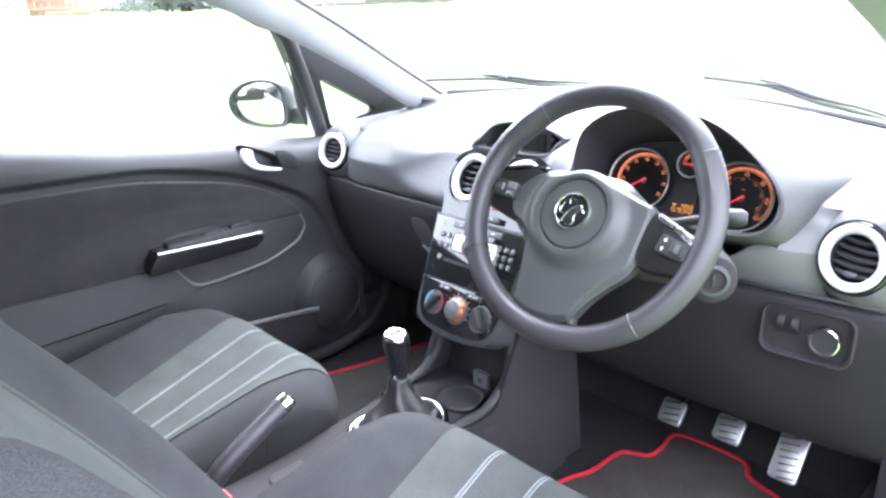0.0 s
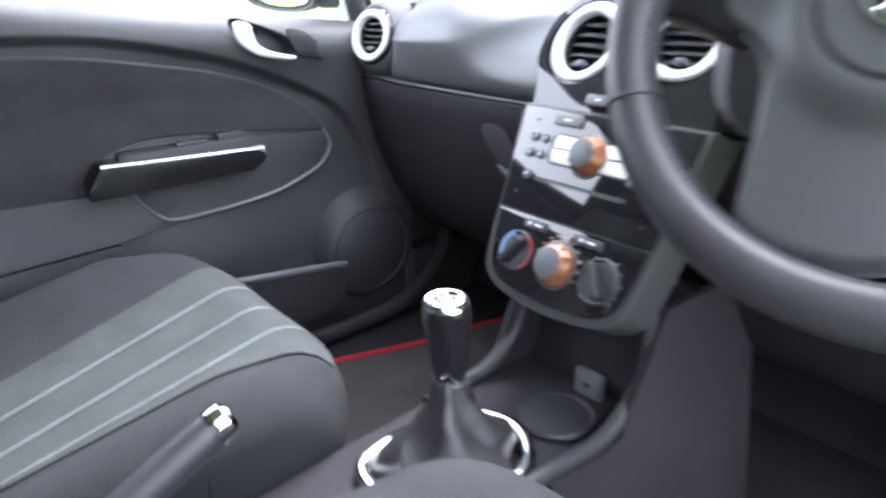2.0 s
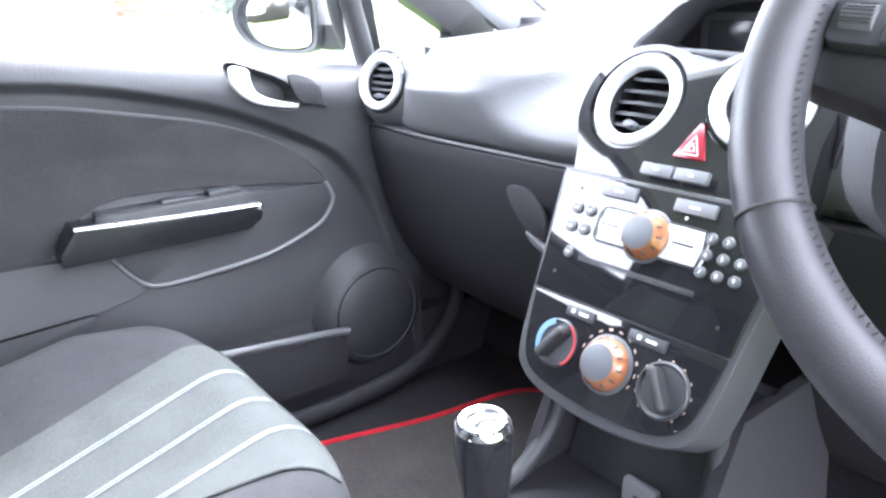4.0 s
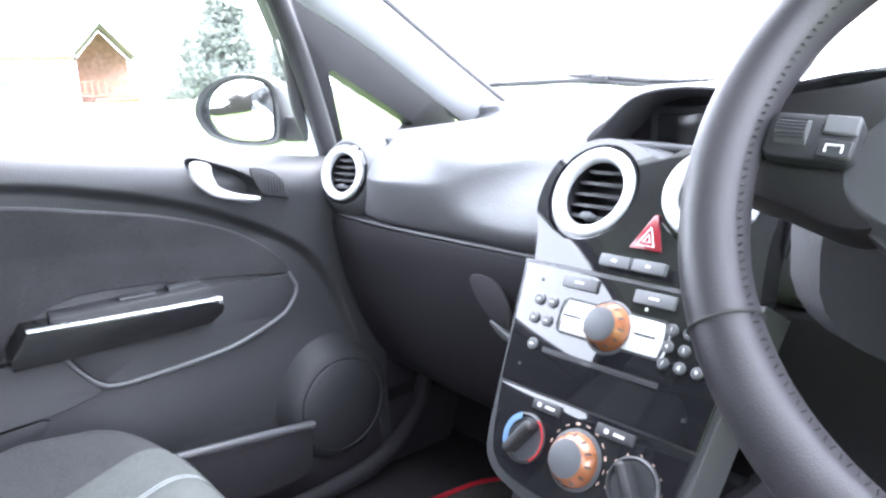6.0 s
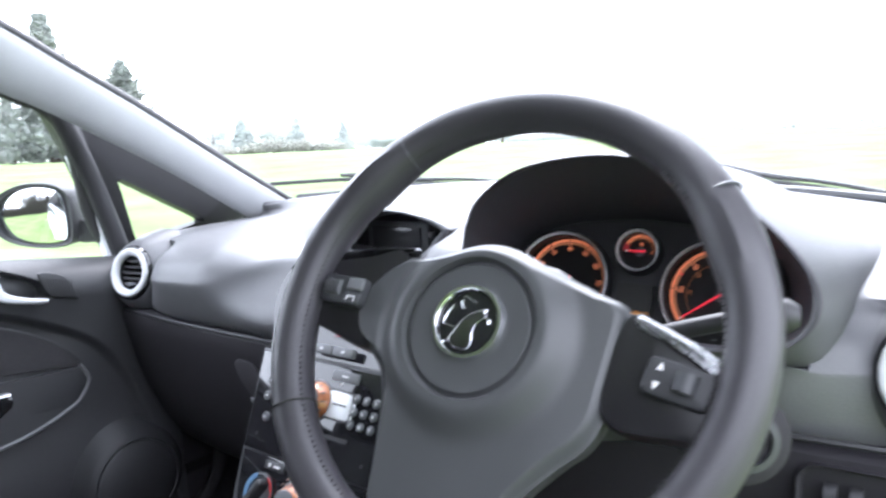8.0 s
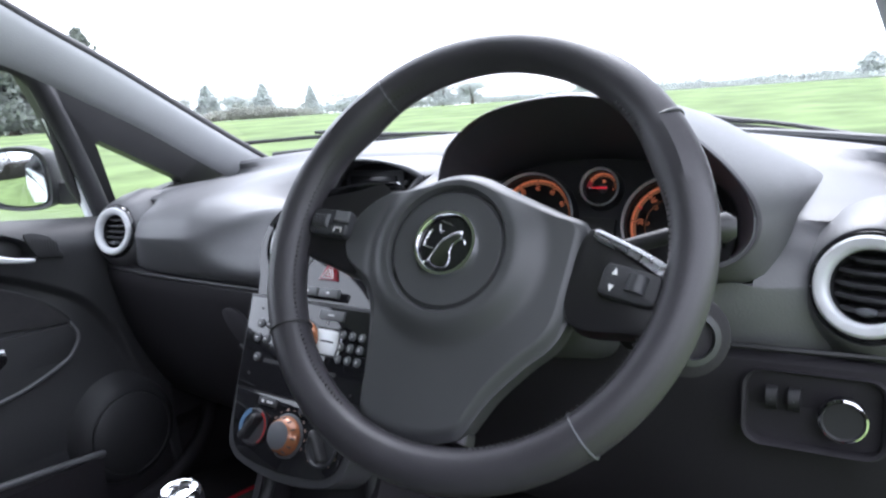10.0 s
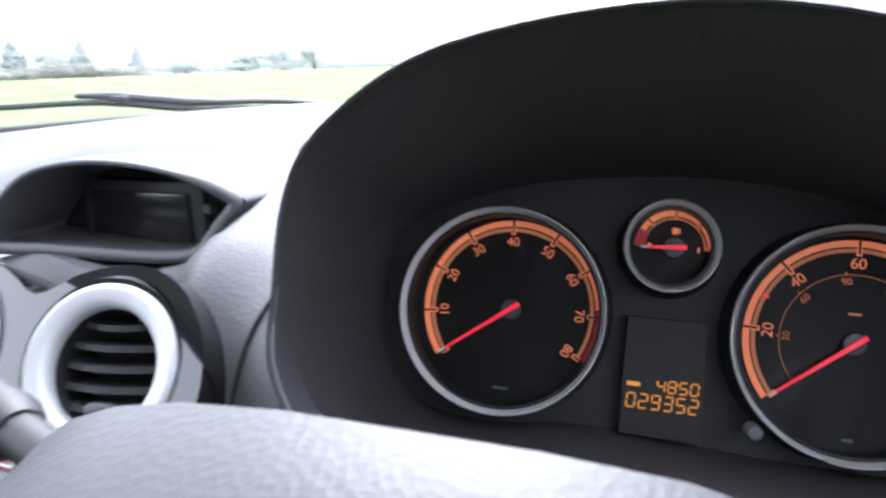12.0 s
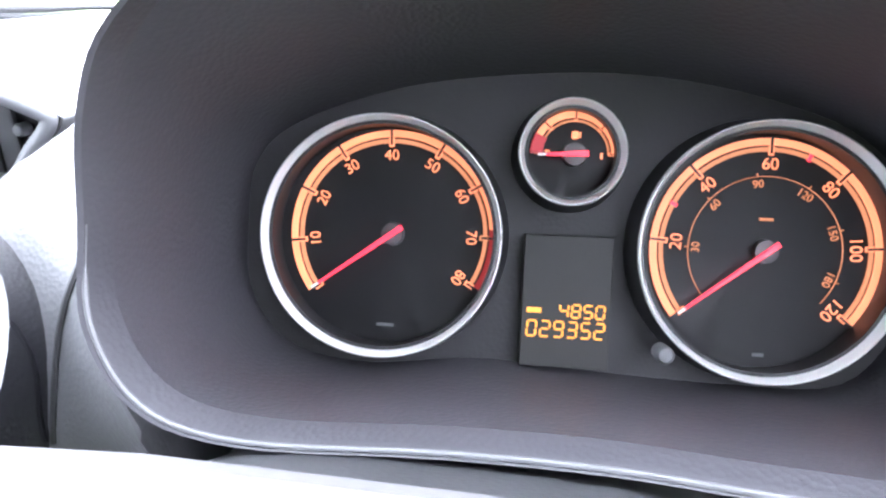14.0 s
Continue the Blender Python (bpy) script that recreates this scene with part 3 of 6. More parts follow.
# Unseen dark panels, added to block light and sky reflections from the rear.
part("tail_blocker", boxed((0, -1.72, 0.90), (1.4, 0.06, 1.26), bevel=0.02), LOWER, body, "unseen dark panel added to block light at the tail")
for s in (1, -1):
    part("quarter_blocker", boxed((s * 0.655, -1.33, 1.22), (0.05, 0.86, 0.60), pose(0, 0, 0), 0.02), LOWER, body, "unseen dark panel added to block light at the rear quarter")
    part("roof_edge_blocker", boxed((s * 0.605, -1.20, 1.445), (0.13, 1.12, 0.05), bevel=0.015), LOWER, body)
part("rear_bench", boxed((0, -1.30, 0.72), (1.26, 0.16, 0.72), bevel=0.06, seg=4), SEATD, body, "dark rear bench backrest")
# This pillar is made extra deep to shut out sky behind it.
bm = bmesh.new()
faces_of(bm, [[Vector((-0.69 + 0.10 * max(0, z - 1.0), y0 + dy, z)) if k < 2 else Vector((-0.635 + 0.10 * max(0, z - 1.0), y0 + dy, z)) for k, dy in enumerate((-0.30, 0.0, 0.0, -0.30))] for z, y0 in ((0.36, -0.80), (0.90, -0.745), (1.10, -0.712), (1.25, -0.675), (1.42, -0.605))])
part("b_pillar", bm, LOWER, body, "dark pillar behind the passenger window")
part("b_pillar", boxed((0.66, -0.95, 0.95), (0.07, 0.12, 0.95), bevel=0.02), PILLAR, body)
solo("car_floor", boxed((0, -0.45, 0.27), (1.42, 2.5, 0.05), bevel=0.01), CARPET, "dark carpeted floor pan of the car", "car floor", kind="structure")
bm = sheet(lambda u, v: Vector((-0.70 + 1.4 * u, 0.56 + 0.13 * v ** 0.6, 0.28 + 0.68 * v)), 10, 10, 0.02, (0, 1, 0))
solo("bulkhead", bm, CARPET, "dark carpeted bulkhead ahead of the pedals", "bulkhead", kind="structure")
for s in (1, -1):
    solo("footwell_wall", boxed((s * 0.700, 0.54, 0.58), (0.05, 0.32, 0.66), bevel=0.02), LOWER, "dark plastic trim on the footwell side", "side trim", kind="structure")

bm = bmesh.new()
tube(bm, [(x, base_line(x)[0] + 0.022, base_line(x)[1] - 0.001) for x in [-0.62 + 1.24 * k / 30 for k in range(31)]], 0.0085, 8)
part("screen_border", bm, BLACK, body, "black border along the foot of the windscreen")

# wipers resting at the foot of the windscreen
LIE = [(0.0, 0.040), (0.13, 0.036), (0.33, 0.010), (0.62, -0.012)]
for x0 in (-0.70, 0.04):
    def foot(d, dy, dz):
        yb, zb = base_line(x0 + d)
        return Vector((x0 + d, yb + dy, zb + dz + lerp(LIE, d)[0]))
    wp = thing("windscreen_wiper", "black wiper arm resting low on the windscreen", "wiper", "wipers")
    part("wiper_blade", tube(bmesh.new(), [foot(0.60 * k / 14, 0.062, -0.004) for k in range(15)], 0.0046, 8), RUBBER, wp)
    part("wiper_arm", tube(bmesh.new(), [foot(0.14 + 0.47 * k / 10, 0.067, 0.006) for k in range(11)], [0.004, 0.0065, 0.007, 0.0065, 0.005] + [0.004] * 6, 8), BLACK, wp)
    part("blade_clip", boxed(foot(0.19, 0.064, 0.002), (0.05, 0.012, 0.010), bevel=0.003), BLACK, wp)

# ---- passenger door ----
pdoor = thing("passenger_door", "closed grey plastic car door with dark cloth insert", "car door")


def belt(y):
    """Height of the top edge of the door trim."""
    return 0.924 - 0.112 * (y + 0.05) + 0.06 * max(0.0, -0.2 - y)


ROLL = [(-0.80, 0.895), (-0.62, 0.8905), (-0.46, 0.886), (-0.34, 0.882), (-0.25, 0.879), (-0.185, 0.875), (-0.12, 0.866), (-0.02, 0.8435), (0.058, 0.820), (0.1435, 0.783), (0.225, 0.735), (0.275, 0.665), (0.305, 0.570), (0.335, 0.44), (0.36, 0.30)]


ROLLS = spline([(y, z, 0) for y, z in ROLL], 8)


def roll_edge(y, z):
    """How far a place on the door lies above the edge of the top roll."""
    for p, q in zip(ROLLS, ROLLS[1:]):
        if y <= q.x:
            k = (q.y - p.y) / (q.x - p.x)
            return (z - p.y - k * (y - p.x)) / math.sqrt(1 + k * k)
    return 0.1


def door_x(y, z):
    s = belt(y) - z
    x = -0.712 + 0.052 * (1 - math.exp(-max(0, s) / 0.018))
    x += 0.005 * math.exp(-((s - 0.045) / 0.03) ** 2)
    # the top roll stands proud and sweeps down ahead of the insert
    x += 0.014 * smooth(roll_edge(y, z) / 0.018) - 0.008
    x -= 0.012 * math.exp(-((z - 0.77) / 0.05) ** 2) * (1 if y < 0.15 else math.exp(-((y - 0.15) / 0.06) ** 2))
    x += 0.018 * math.exp(-((z - 0.50) / 0.10) ** 2)
    x += 0.02 * max(0, 0.47 - z) / 0.1
    # hollow for the opening lever
    a, b = (y - 0.112) / 0.053, (z - 0.864 + 0.42 * (y - 0.112)) / 0.0225
    return x - 0.030 * smooth((1.15 - a * a * a * a - b * b) / 0.5)


def door_skin(u, v):
    y = -0.80 + 1.18 * u
    top = belt(y)
    z = top + (0.345 - top) * v
    return Vector((door_x(y, z), y, z))


part("door_panel", sheet(door_skin, 340, 250, 0.02, (-1, 0, 0)), DOORP, pdoor)


def on_door(outline, lift, edge, mat, name, parent, label="", inset=0.008):
    """A raised pad on the door that follows its face; outline of (along, height)."""
    bm = bmesh.new()
    cy, cz = sum(p[0] for p in outline) / len(outline), sum(p[1] for p in outline) / len(outline)
    rings = []
    for k, h in ((1.0, -0.012), (1.0, lift - edge), (1.0 - inset * 2, lift - edge * 0.2), (1.0 - inset * 6, lift), (0.5, lift), (0.04, lift)):
        rings.append([Vector((door_x(cy + (y - cy) * k, cz + (z - cz) * k) + h, cy + (y - cy) * k, cz + (z - cz) * k)) for y, z in outline])
    faces_of(bm, rings)
    return part(name, bm, mat, parent, label)


def path2(pts, n=6, loop=False):
    return [(p.x, p.y) for p in spline([(a, b, 0) for a, b in pts], n, loop)]


ins = path2([(-0.78, 0.868), (-0.60, 0.8695), (-0.44, 0.8685), (-0.32, 0.866), (-0.24, 0.863), (-0.165, 0.8555), (-0.091, 0.842), (0.018, 0.819), (0.110, 0.787), (0.170, 0.752), (0.206, 0.714), (0.214, 0.700)], 5)
ins += path2([(0.214, 0.700), (0.070, 0.717), (-0.110, 0.727), (-0.20, 0.69), (-0.26, 0.655), (-0.78, 0.67)], 4)[1:]
on_door(ins, 0.006, 0.004, DOORF, "cloth_insert", pdoor, "dark woven cloth insert", 0.004)
bm = bmesh.new()
tube(bm, [Vector((door_x(y, z) + 0.0015, y, z)) for y, z in ins[:56]], 0.0032, 6)
part("insert_seam", bm, BLACK, pdoor)
arch = path2([(0.208, 0.700), (0.218, 0.676), (0.205, 0.652), (0.180, 0.633), (0.098, 0.607), (-0.005, 0.597), (-0.075, 0.596), (-0.100, 0.604), (-0.122, 0.628), (-0.135, 0.650)], 5)
arch += path2([(-0.135, 0.650), (-0.19, 0.665), (-0.19, 0.690), (-0.10, 0.715), (0.07, 0.706), (0.208, 0.700)], 4)[1:-1]
on_door(arch, 0.010, 0.006, DOORP, "armrest_panel", pdoor, "", 0.004)
# pocket edge in the paler dash colour, which stands for its highlight
bm = bmesh.new()
edge_row = [Vector((door_x(y, z) + 0.010, y, z)) for y, z in path2([(0.206, 0.704), (0.219, 0.676), (0.206, 0.650), (0.180, 0.631), (0.098, 0.605), (-0.005, 0.595), (-0.075, 0.593), (-0.102, 0.602), (-0.126, 0.628), (-0.140, 0.652)], 6)]
tube(bm, edge_row, 0.0035, 8)
part("pocket_edge", bm, PAD, pdoor)
# rear lower pad behind the arch, and the band below the pocket edge
on_door(path2([(-0.78, 0.668), (-0.45, 0.664), (-0.26, 0.660), (-0.155, 0.654)], 4) + path2([(-0.142, 0.650), (-0.122, 0.622), (-0.100, 0.596)], 4) + path2([(-0.10, 0.590), (-0.15, 0.580), (-0.26, 0.574), (-0.78, 0.560)], 4), 0.016, 0.010, DOORP, "lower_pad", pdoor, "", 0.004)
on_door(path2([(-0.78, 0.556), (-0.40, 0.563), (-0.175, 0.572)], 4) + path2([(-0.168, 0.568), (-0.195, 0.530), (-0.215, 0.49)], 3) + [(-0.78, 0.48)], 0.008, 0.006, DOORP, "rear_panel", pdoor, "", 0.003)
# gloss black pull; the reflection on its top edge is laid on as a bright strip
bm = bmesh.new()
rows = []
for t in [i / 14 for i in range(15)]:
    y = -0.205 + 0.280 * t
    zt, zb = 0.708 - 0.011 * t, 0.656 + 0.004 * t
    if t < 0.06:
        zt -= 0.030
    xo = -0.618 + 0.004 * math.sin(math.pi * t)
    if t > 0.93:
        zb += 0.012
        zt -= 0.006
    rows.append([Vector((xo - 0.055, y, zt)), Vector((xo - 0.006, y, zt + 0.002)), Vector((xo, y, zt - 0.004)), Vector((xo + 0.001, y, (zt + zb) / 2)), Vector((xo - 0.006, y, zb)), Vector((xo - 0.055, y, zb - 0.002))])
faces_of(bm, rows)
part("armrest", bm, material("satin_black_pull", (0.012, 0.012, 0.013), 0.22), pdoor, "gloss black armrest front")
bm = bmesh.new()
faces_of(bm, [[Vector((-0.6190, y, z + 0.0022)), Vector((-0.6165, y, z + 0.0012)), Vector((-0.6155, y, z - 0.0008)), Vector((-0.628, y, z - 0.0008)), Vector((-0.628, y, z + 0.0022))] for y, z in [(-0.185 + 0.258 * i / 10, 0.7060 - 0.0102 * i / 10) for i in range(11)]])
part("edge_reflection", bm, TRIMS, pdoor, "bright strip in place of the reflection along the armrest")
bm = bmesh.new()
plate(bm, [(-0.155, -0.632), (-0.150, -0.668), (0.040, -0.672), (0.066, -0.640), (0.062, -0.626), (-0.14, -0.624)], 0.0, Matrix.Translation((0, 0, 0.716)) @ Matrix(((0, 1, 0, 0), (1, 0, 0, 0), (0, 0, 1, 0), (0, 0, 0, 1))), 0.004, back=-0.02)
part("switch_plate", bm, DOORP, pdoor)
sw = part("window_switch", boxed((-0.646, 0.028, 0.719), (0.022, 0.05, 0.010), bevel=0.003), BTN, pdoor)
part("window_switch", boxed((-0.646, -0.04, 0.718), (0.020, 0.05, 0.006), bevel=0.003), BTN, pdoor)
# opening lever in its recess
hm = Matrix(((0, 0, 1, -0.6520), (1, 0, 0, 0), (0, 1, 0, 0), (0, 0, 0, 1)))
bm = bmesh.new()
plate(bm, path2([(0.058, 0.8965), (0.075, 0.8960), (0.086, 0.8905), (0.088, 0.876), (0.097, 0.8570), (0.126, 0.8440), (0.159, 0.8360), (0.1565, 0.8300), (0.125, 0.8345), (0.092, 0.8430), (0.068, 0.8590), (0.0565, 0.8770)], 4, True), 0.0105, hm, 0.0035, 3, back=0.004)
part("door_lever", bm, RINGS, pdoor, "bright satin chrome door lever")
bm = bmesh.new()
plate(bm, path2([(0.151, 0.881), (0.190, 0.872), (0.206, 0.850), (0.215, 0.827), (0.192, 0.832), (0.167, 0.840)], 4, True), 0.004, hm, 0.002)
tw = part("tweeter_grille", bm, BLACK, pdoor, "small dark loudspeaker grille")
bm = bmesh.new()
for k in range(9):
    t = k / 8
    box(bm, (0.164 + 0.040 * t, 0.858 - 0.008 * t, 0.0045), (0.0012, 0.026 - 0.004 * t, 0.0012), hm @ Matrix.Translation((0, 0, 0)))
part("grille_bar", bm, DOORP, tw)
# loudspeaker bulge and map pocket
bm = bmesh.new()
spm = Matrix.Translation((-0.645, 0.272, 0.462)) @ Euler((0, radians(90), 0)).to_matrix().to_4x4()
lathe(bm, [(0.150, -0.045), (0.132, -0.030), (0.118, -0.014), (0.106, 0.006), (0.097, 0.018), (0.090, 0.0245), (0.083, 0.027), (0.080, 0.024), (0.02, 0.024), (0, 0.024)], spm, 56)
spk = part("speaker_bulge", bm, DOORP, pdoor, "", 60)
bm = bmesh.new()
lathe(bm, [(0.080, 0.020), (0.0795, 0.027), (0.076, 0.030), (0.03, 0.034), (0, 0.035)], spm, 48)
part("speaker_grille", bm, DOORP, spk, "dark round loudspeaker cover")
bm = bmesh.new()
faces_of(bm, [[Vector((-0.66, y, 0.466 - 0.03 * t)), Vector((-0.612 + 0.004 * t, y, 0.462 - 0.05 * t * 0.3)), Vector((-0.606, y, 0.452 - 0.05 * t * 0.3)), Vector((-0.612, y, 0.36)), Vector((-0.66, y, 0.352))] for y, t in [(-0.60 + 0.80 * i / 10, i / 10) for i in range(11)]])
part("map_pocket", bm, LOWER, pdoor)
# the lip's highlight is put into its colour: dash grey on a darker door
bm = bmesh.new()
tube(bm, spline([(-0.603, -0.60, 0.520), (-0.602, -0.30, 0.503), (-0.601, -0.009, 0.478), (-0.600, 0.183, 0.458), (-0.604, 0.192, 0.452)], 6), 0.0065, 10)
part("pocket_lip", bm, PAD, pdoor, "rounded lip of the map pocket, coloured pale for its highlight")
# window frame and glass of the door
FR = [(-0.757, 0.330, 0.880), (-0.742, 0.289, 0.958), (-0.723, 0.266, 1.054), (-0.709, 0.239, 1.126), (-0.702, 0.201, 1.164), (-0.698, 0.147, 1.185), (-0.68, -0.05, 1.290), (-0.650, -0.35, 1.430), (-0.635, -0.80, 1.450)]
bm = bmesh.new()
tube(bm, spline([(x - 0.004, y + 0.010, z + 0.006) for x, y, z in FR], 6), 0.013, 10)
part("window_seal", bm, RUBBER, pdoor, "black rubber window seal")
bm = bmesh.new()
tube(bm, spline([(x - 0.01, y + 0.028 - 0.02 * (i > 4), z + 0.012 + 0.012 * (i > 4)) for i, (x, y, z) in enumerate(FR)], 6), 0.014, 10)
part("window_frame", bm, BLACK, pdoor)
bm = bmesh.new()
vs = [bm.verts.new((x - 0.006, y, z)) for x, y, z in FR] + [bm.verts.new((-0.765, -0.80, 0.95))]
bm.faces.new(vs)
ob = part("window_glass", bm, GLASS, pdoor)
ob.visible_shadow = False
part("window_ledge", sheet(lambda u, v: Vector((-0.708 - 0.05 * v, -0.80 + 1.14 * u, belt(-0.80 + 1.14 * u) - 0.002 - 0.008 * v)), 30, 4, 0.05), WHITEPAINT, pdoor, "white painted sill below the window glass")
part("outer_skin", sheet(lambda u, v: Vector((-0.775 - 0.06 * math.sin(math.pi * min(1, v * 1.2)), -0.85 + 1.30 * u, 0.92 - 0.10 * u - 0.60 * v)), 20, 10, 0.01, (1, 0, 0)), WHITEPAINT, pdoor, "white painted outer door skin")

# Unseen rail, added to keep sky above the window out of reflections.
ROOFE = spline([(x, y, z) for x, y, z in FR[6:]], 8)
rail = []
for p in ROOFE:
    v = min(1.0, max(0.0, (-0.08 - p.y) / 1.66))
    q = Vector((-0.555, p.y, 1.375 + 0.09 * smooth(v / 0.22) - 0.06 * v * v))
    rail.append([p + Vector((-0.02, 0, 0.012)), p.lerp(q, 0.5) + Vector((-0.01, 0, 0.004)), q, q + Vector((0, 0, 0.02)), p.lerp(q, 0.5) + Vector((-0.01, 0, 0.05)), p + Vector((-0.02, 0, 0.04))])
bm = bmesh.new()
faces_of(bm, rail)
part("cant_rail", bm, PILLAR, body, "grey trim over the passenger window")

# ---- wing mirror ----
MM = axes((-0.895, 0.262, 0.962), (0.83, 0.555, 0), (0.0, -0.015, 1))
wm = thing("wing_mirror", "dark wing mirror with pale cap outside the window", "mirror", m=MM)
out = path2([(-0.092, 0.0), (-0.070, 0.042), (-0.015, 0.066), (0.050, 0.064), (0.082, 0.040), (0.086, -0.030), (0.070, -0.060), (0.0, -0.064), (-0.065, -0.045)], 6, True)
bm = bmesh.new()
rings = [[Vector((x * k, y * k, h)) for x, y in out] for k, h in ((0.88, 0.010), (0.97, 0.014), (1.0, 0.006), (0.98, -0.03), (0.85, -0.07), (0.5, -0.10), (0.1, -0.108))]
rings = [[Vector((x * 0.86, y * 0.86, -0.004)) for x, y in out]] + rings
faces_of(bm, rings, True, True)
part("mirror_housing", bm, DOORP, wm, "dark grey mirror housing")
bm = bmesh.new()
plate(bm, [(x * 0.845, y * 0.845) for x, y in out], 0.004, Matrix(), 0.002, back=-0.003)
part("mirror_plate", bm, MIRROR, wm, "silvered mirror glass", m=Matrix.Translation((0, 0, 0.003)) @ Matrix.Rotation(radians(-4.5), 4, "Y"))
part("mirror_arm", boxed((0.115, -0.035, -0.03), (0.09, 0.05, 0.05), bevel=0.015), BLACK, wm)

# ---- air vents ----
VENTS = [(0.050, 0.262, 0.887, 0.20, 0.0455), (-0.083, 0.262, 0.878, -0.02, 0.0498)]


def vent(m, r=0.048, housed=False):
    v = thing("air_vent", "round dashboard air vent with silver ring and dark slats", "air vent", "air vents", m)
    bm2 = bmesh.new()
    lathe(bm2, [(r + 0.010, -0.06), (r + 0.008, -0.028), (r + 0.006, -0.004), (r + 0.003, 0.003), (r, 0.003), (r, -0.03)], Matrix(), 56, close=True)
    part("vent_bezel", bm2, GLOSS, v, "gloss black outer bezel")
    if housed:
        bm = bmesh.new()
        lathe(bm, [(r + 0.046, -0.075), (r + 0.034, -0.045), (r + 0.018, -0.016), (r + 0.0095, -0.004), (r + 0.0065, -0.002), (r + 0.0045, -0.006), (r + 0.004, -0.075)], Matrix(), 56, close=True)
        part("vent_housing", bm, PAD, v, "grey moulded surround")
    bm = bmesh.new()
    lathe(bm, [(r + 0.0003, 0.0), (r - 0.0004, 0.0055), (r - 0.003, 0.0075), (r - 0.009, 0.0068), (r - 0.0118, 0.0052), (r - 0.0130, 0.003), (r - 0.0133, -0.003), (r - 0.002, -0.02)], Matrix(), 64, close=True)
    part("vent_ring", bm, RINGS, v, "satin silver ring")
    part("vent_sleeve", lathe(bmesh.new(), [(r - 0.0133, -0.0035), (r - 0.0137, -0.0035), (r - 0.0145, -0.034), (r - 0.0133, -0.034)], Matrix(), 48, close=True), BLACK, v)
    bm = bmesh.new()
    lathe(bm, [(r - 0.0155, -0.032), (0, -0.034)], Matrix(), 40)
    part("vent_throat", bm, BLACK, v)
    q = r - 0.0142
    for k in range(5):
        y = -q * 0.66 + q * 1.42 * k / 4
        w = 2 * math.sqrt(max(0, q * q - y * y)) - 0.001
        bm = bmesh.new()
        rows = []
        for i in range(9):
            x = w * (i / 8 - 0.5)
            yy, zz = y - 0.0022 * (1 - (2 * i / 8 - 1) ** 2), -0.003 - 7.0 * x * x
            rows.append([Vector((x, yy + 0.0016, zz)), Vector((x, yy + 0.0024, zz - 0.004)), Vector((x, yy + 0.006, zz - 0.016)), Vector((x, yy + 0.004, zz - 0.016)), Vector((x, yy - 0.0014, zz - 0.003)), Vector((x, yy - 0.0018, zz))])
        faces_of(bm, rows)
        part("slat", bm, DOORP, v)
    bm = bmesh.new()
    lathe(bm, [(0.0085, -0.008), (0.0085, 0.0), (0.0065, 0.003), (0, 0.004)], Matrix.Translation((0, -q * 0.70, 0.0)), 20, squash=0.5)
    part("vent_tab", bm, KNOB, v, "small grey vent lever")
    return v


vent(axes((-0.616, 0.298, 0.861), (1, 0.22, 0), (0, 0.25, 1)), 0.0450, True)
vent(axes((0.616, 0.298, 0.866), (1, -0.22, 0), (0, 0.25, 1)), 0.0475, True)
for x, y, z, yaw, r in VENTS:
    vent(axes((x, y, z), (1, yaw, 0), (0, 0.55, 1)), r)

# ---- glovebox details, on the dashboard ----
bm = bmesh.new()
tube(bm, spline([(x, 0.262 + 0.03 * (abs(x) / 0.69) ** 6 + 0.014, 0.7915) for x in (-0.66, -0.5, -0.35, -0.2, -0.12)], 4), 0.003, 6)
part("glovebox_gap", bm, BLACK, dash, "dark gap above the glovebox lid")
bm = bmesh.new()
tube(bm, spline([(x, 0.262 + 0.03 * (abs(x) / 0.69) ** 6 + 0.014, 0.8) for x in (0.66, 0.5, 0.35, 0.2, 0.12)], 4), 0.003, 6)
part("panel_gap", bm, BLACK, dash)
gm = axes((-0.243, 0.272, 0.735), (1, 0, 0), (0, 0.12, 1))
bm = bmesh.new()
plate(bm, path2([(-0.045, 0.012), (-0.030, 0.020), (0.0, 0.016), (0.025, -0.004), (0.034, -0.030), (0.028, -0.040), (0.0, -0.034), (-0.03, -0.012)], 5, True), 0.004, gm, 0.003)
gl = part("glovebox_latch", bm, LOWER, dash)
bm = bmesh.new()
plate(bm, path2([(0.0, -0.034), (0.036, -0.045), (0.066, -0.050), (0.060, -0.060), (0.02, -0.050)], 4, True), 0.008, gm, 0.003)
part("latch_lip", bm, PAD, gl)

# ---- instrument binnacle ----
CM = axes((0.328, 0.355, 0.910), (1, 0.14, -0.053), (0, 0.35, 1))
OPEN = [(0.176, 0.948), (0.183, 0.985), (0.200, 1.013), (0.245, 1.041), (0.310, 1.0535), (0.370, 1.052), (0.430, 1.034), (0.480, 1.001), (0.515, 0.965), (0.530, 0.935), (0.525, 0.909), (0.500, 0.891), (0.450, 0.885), (0.396, 0.886), (0.350, 0.888), (0.300, 0.887), (0.232, 0.883), (0.196, 0.891), (0.177, 0.916)]
FACE = [(-0.151, 0.0), (-0.148, 0.03), (-0.128, 0.050), (-0.078, 0.068), (-0.02, 0.076), (0.03, 0.077), (0.08, 0.070), (0.125, 0.055), (0.150, 0.03), (0.156, 0.0), (0.152, -0.03), (0.128, -0.060), (0.08, -0.063), (0.04, -0.062), (0.0, -0.060), (-0.04, -0.058), (-0.09, -0.063), (-0.128, -0.056), (-0.148, -0.032)]
mouth = spline([(x, 0.25 + (0.3 if z < 0.95 else 0.05) * (z - 0.95), z) for x, z in OPEN], 5, True)
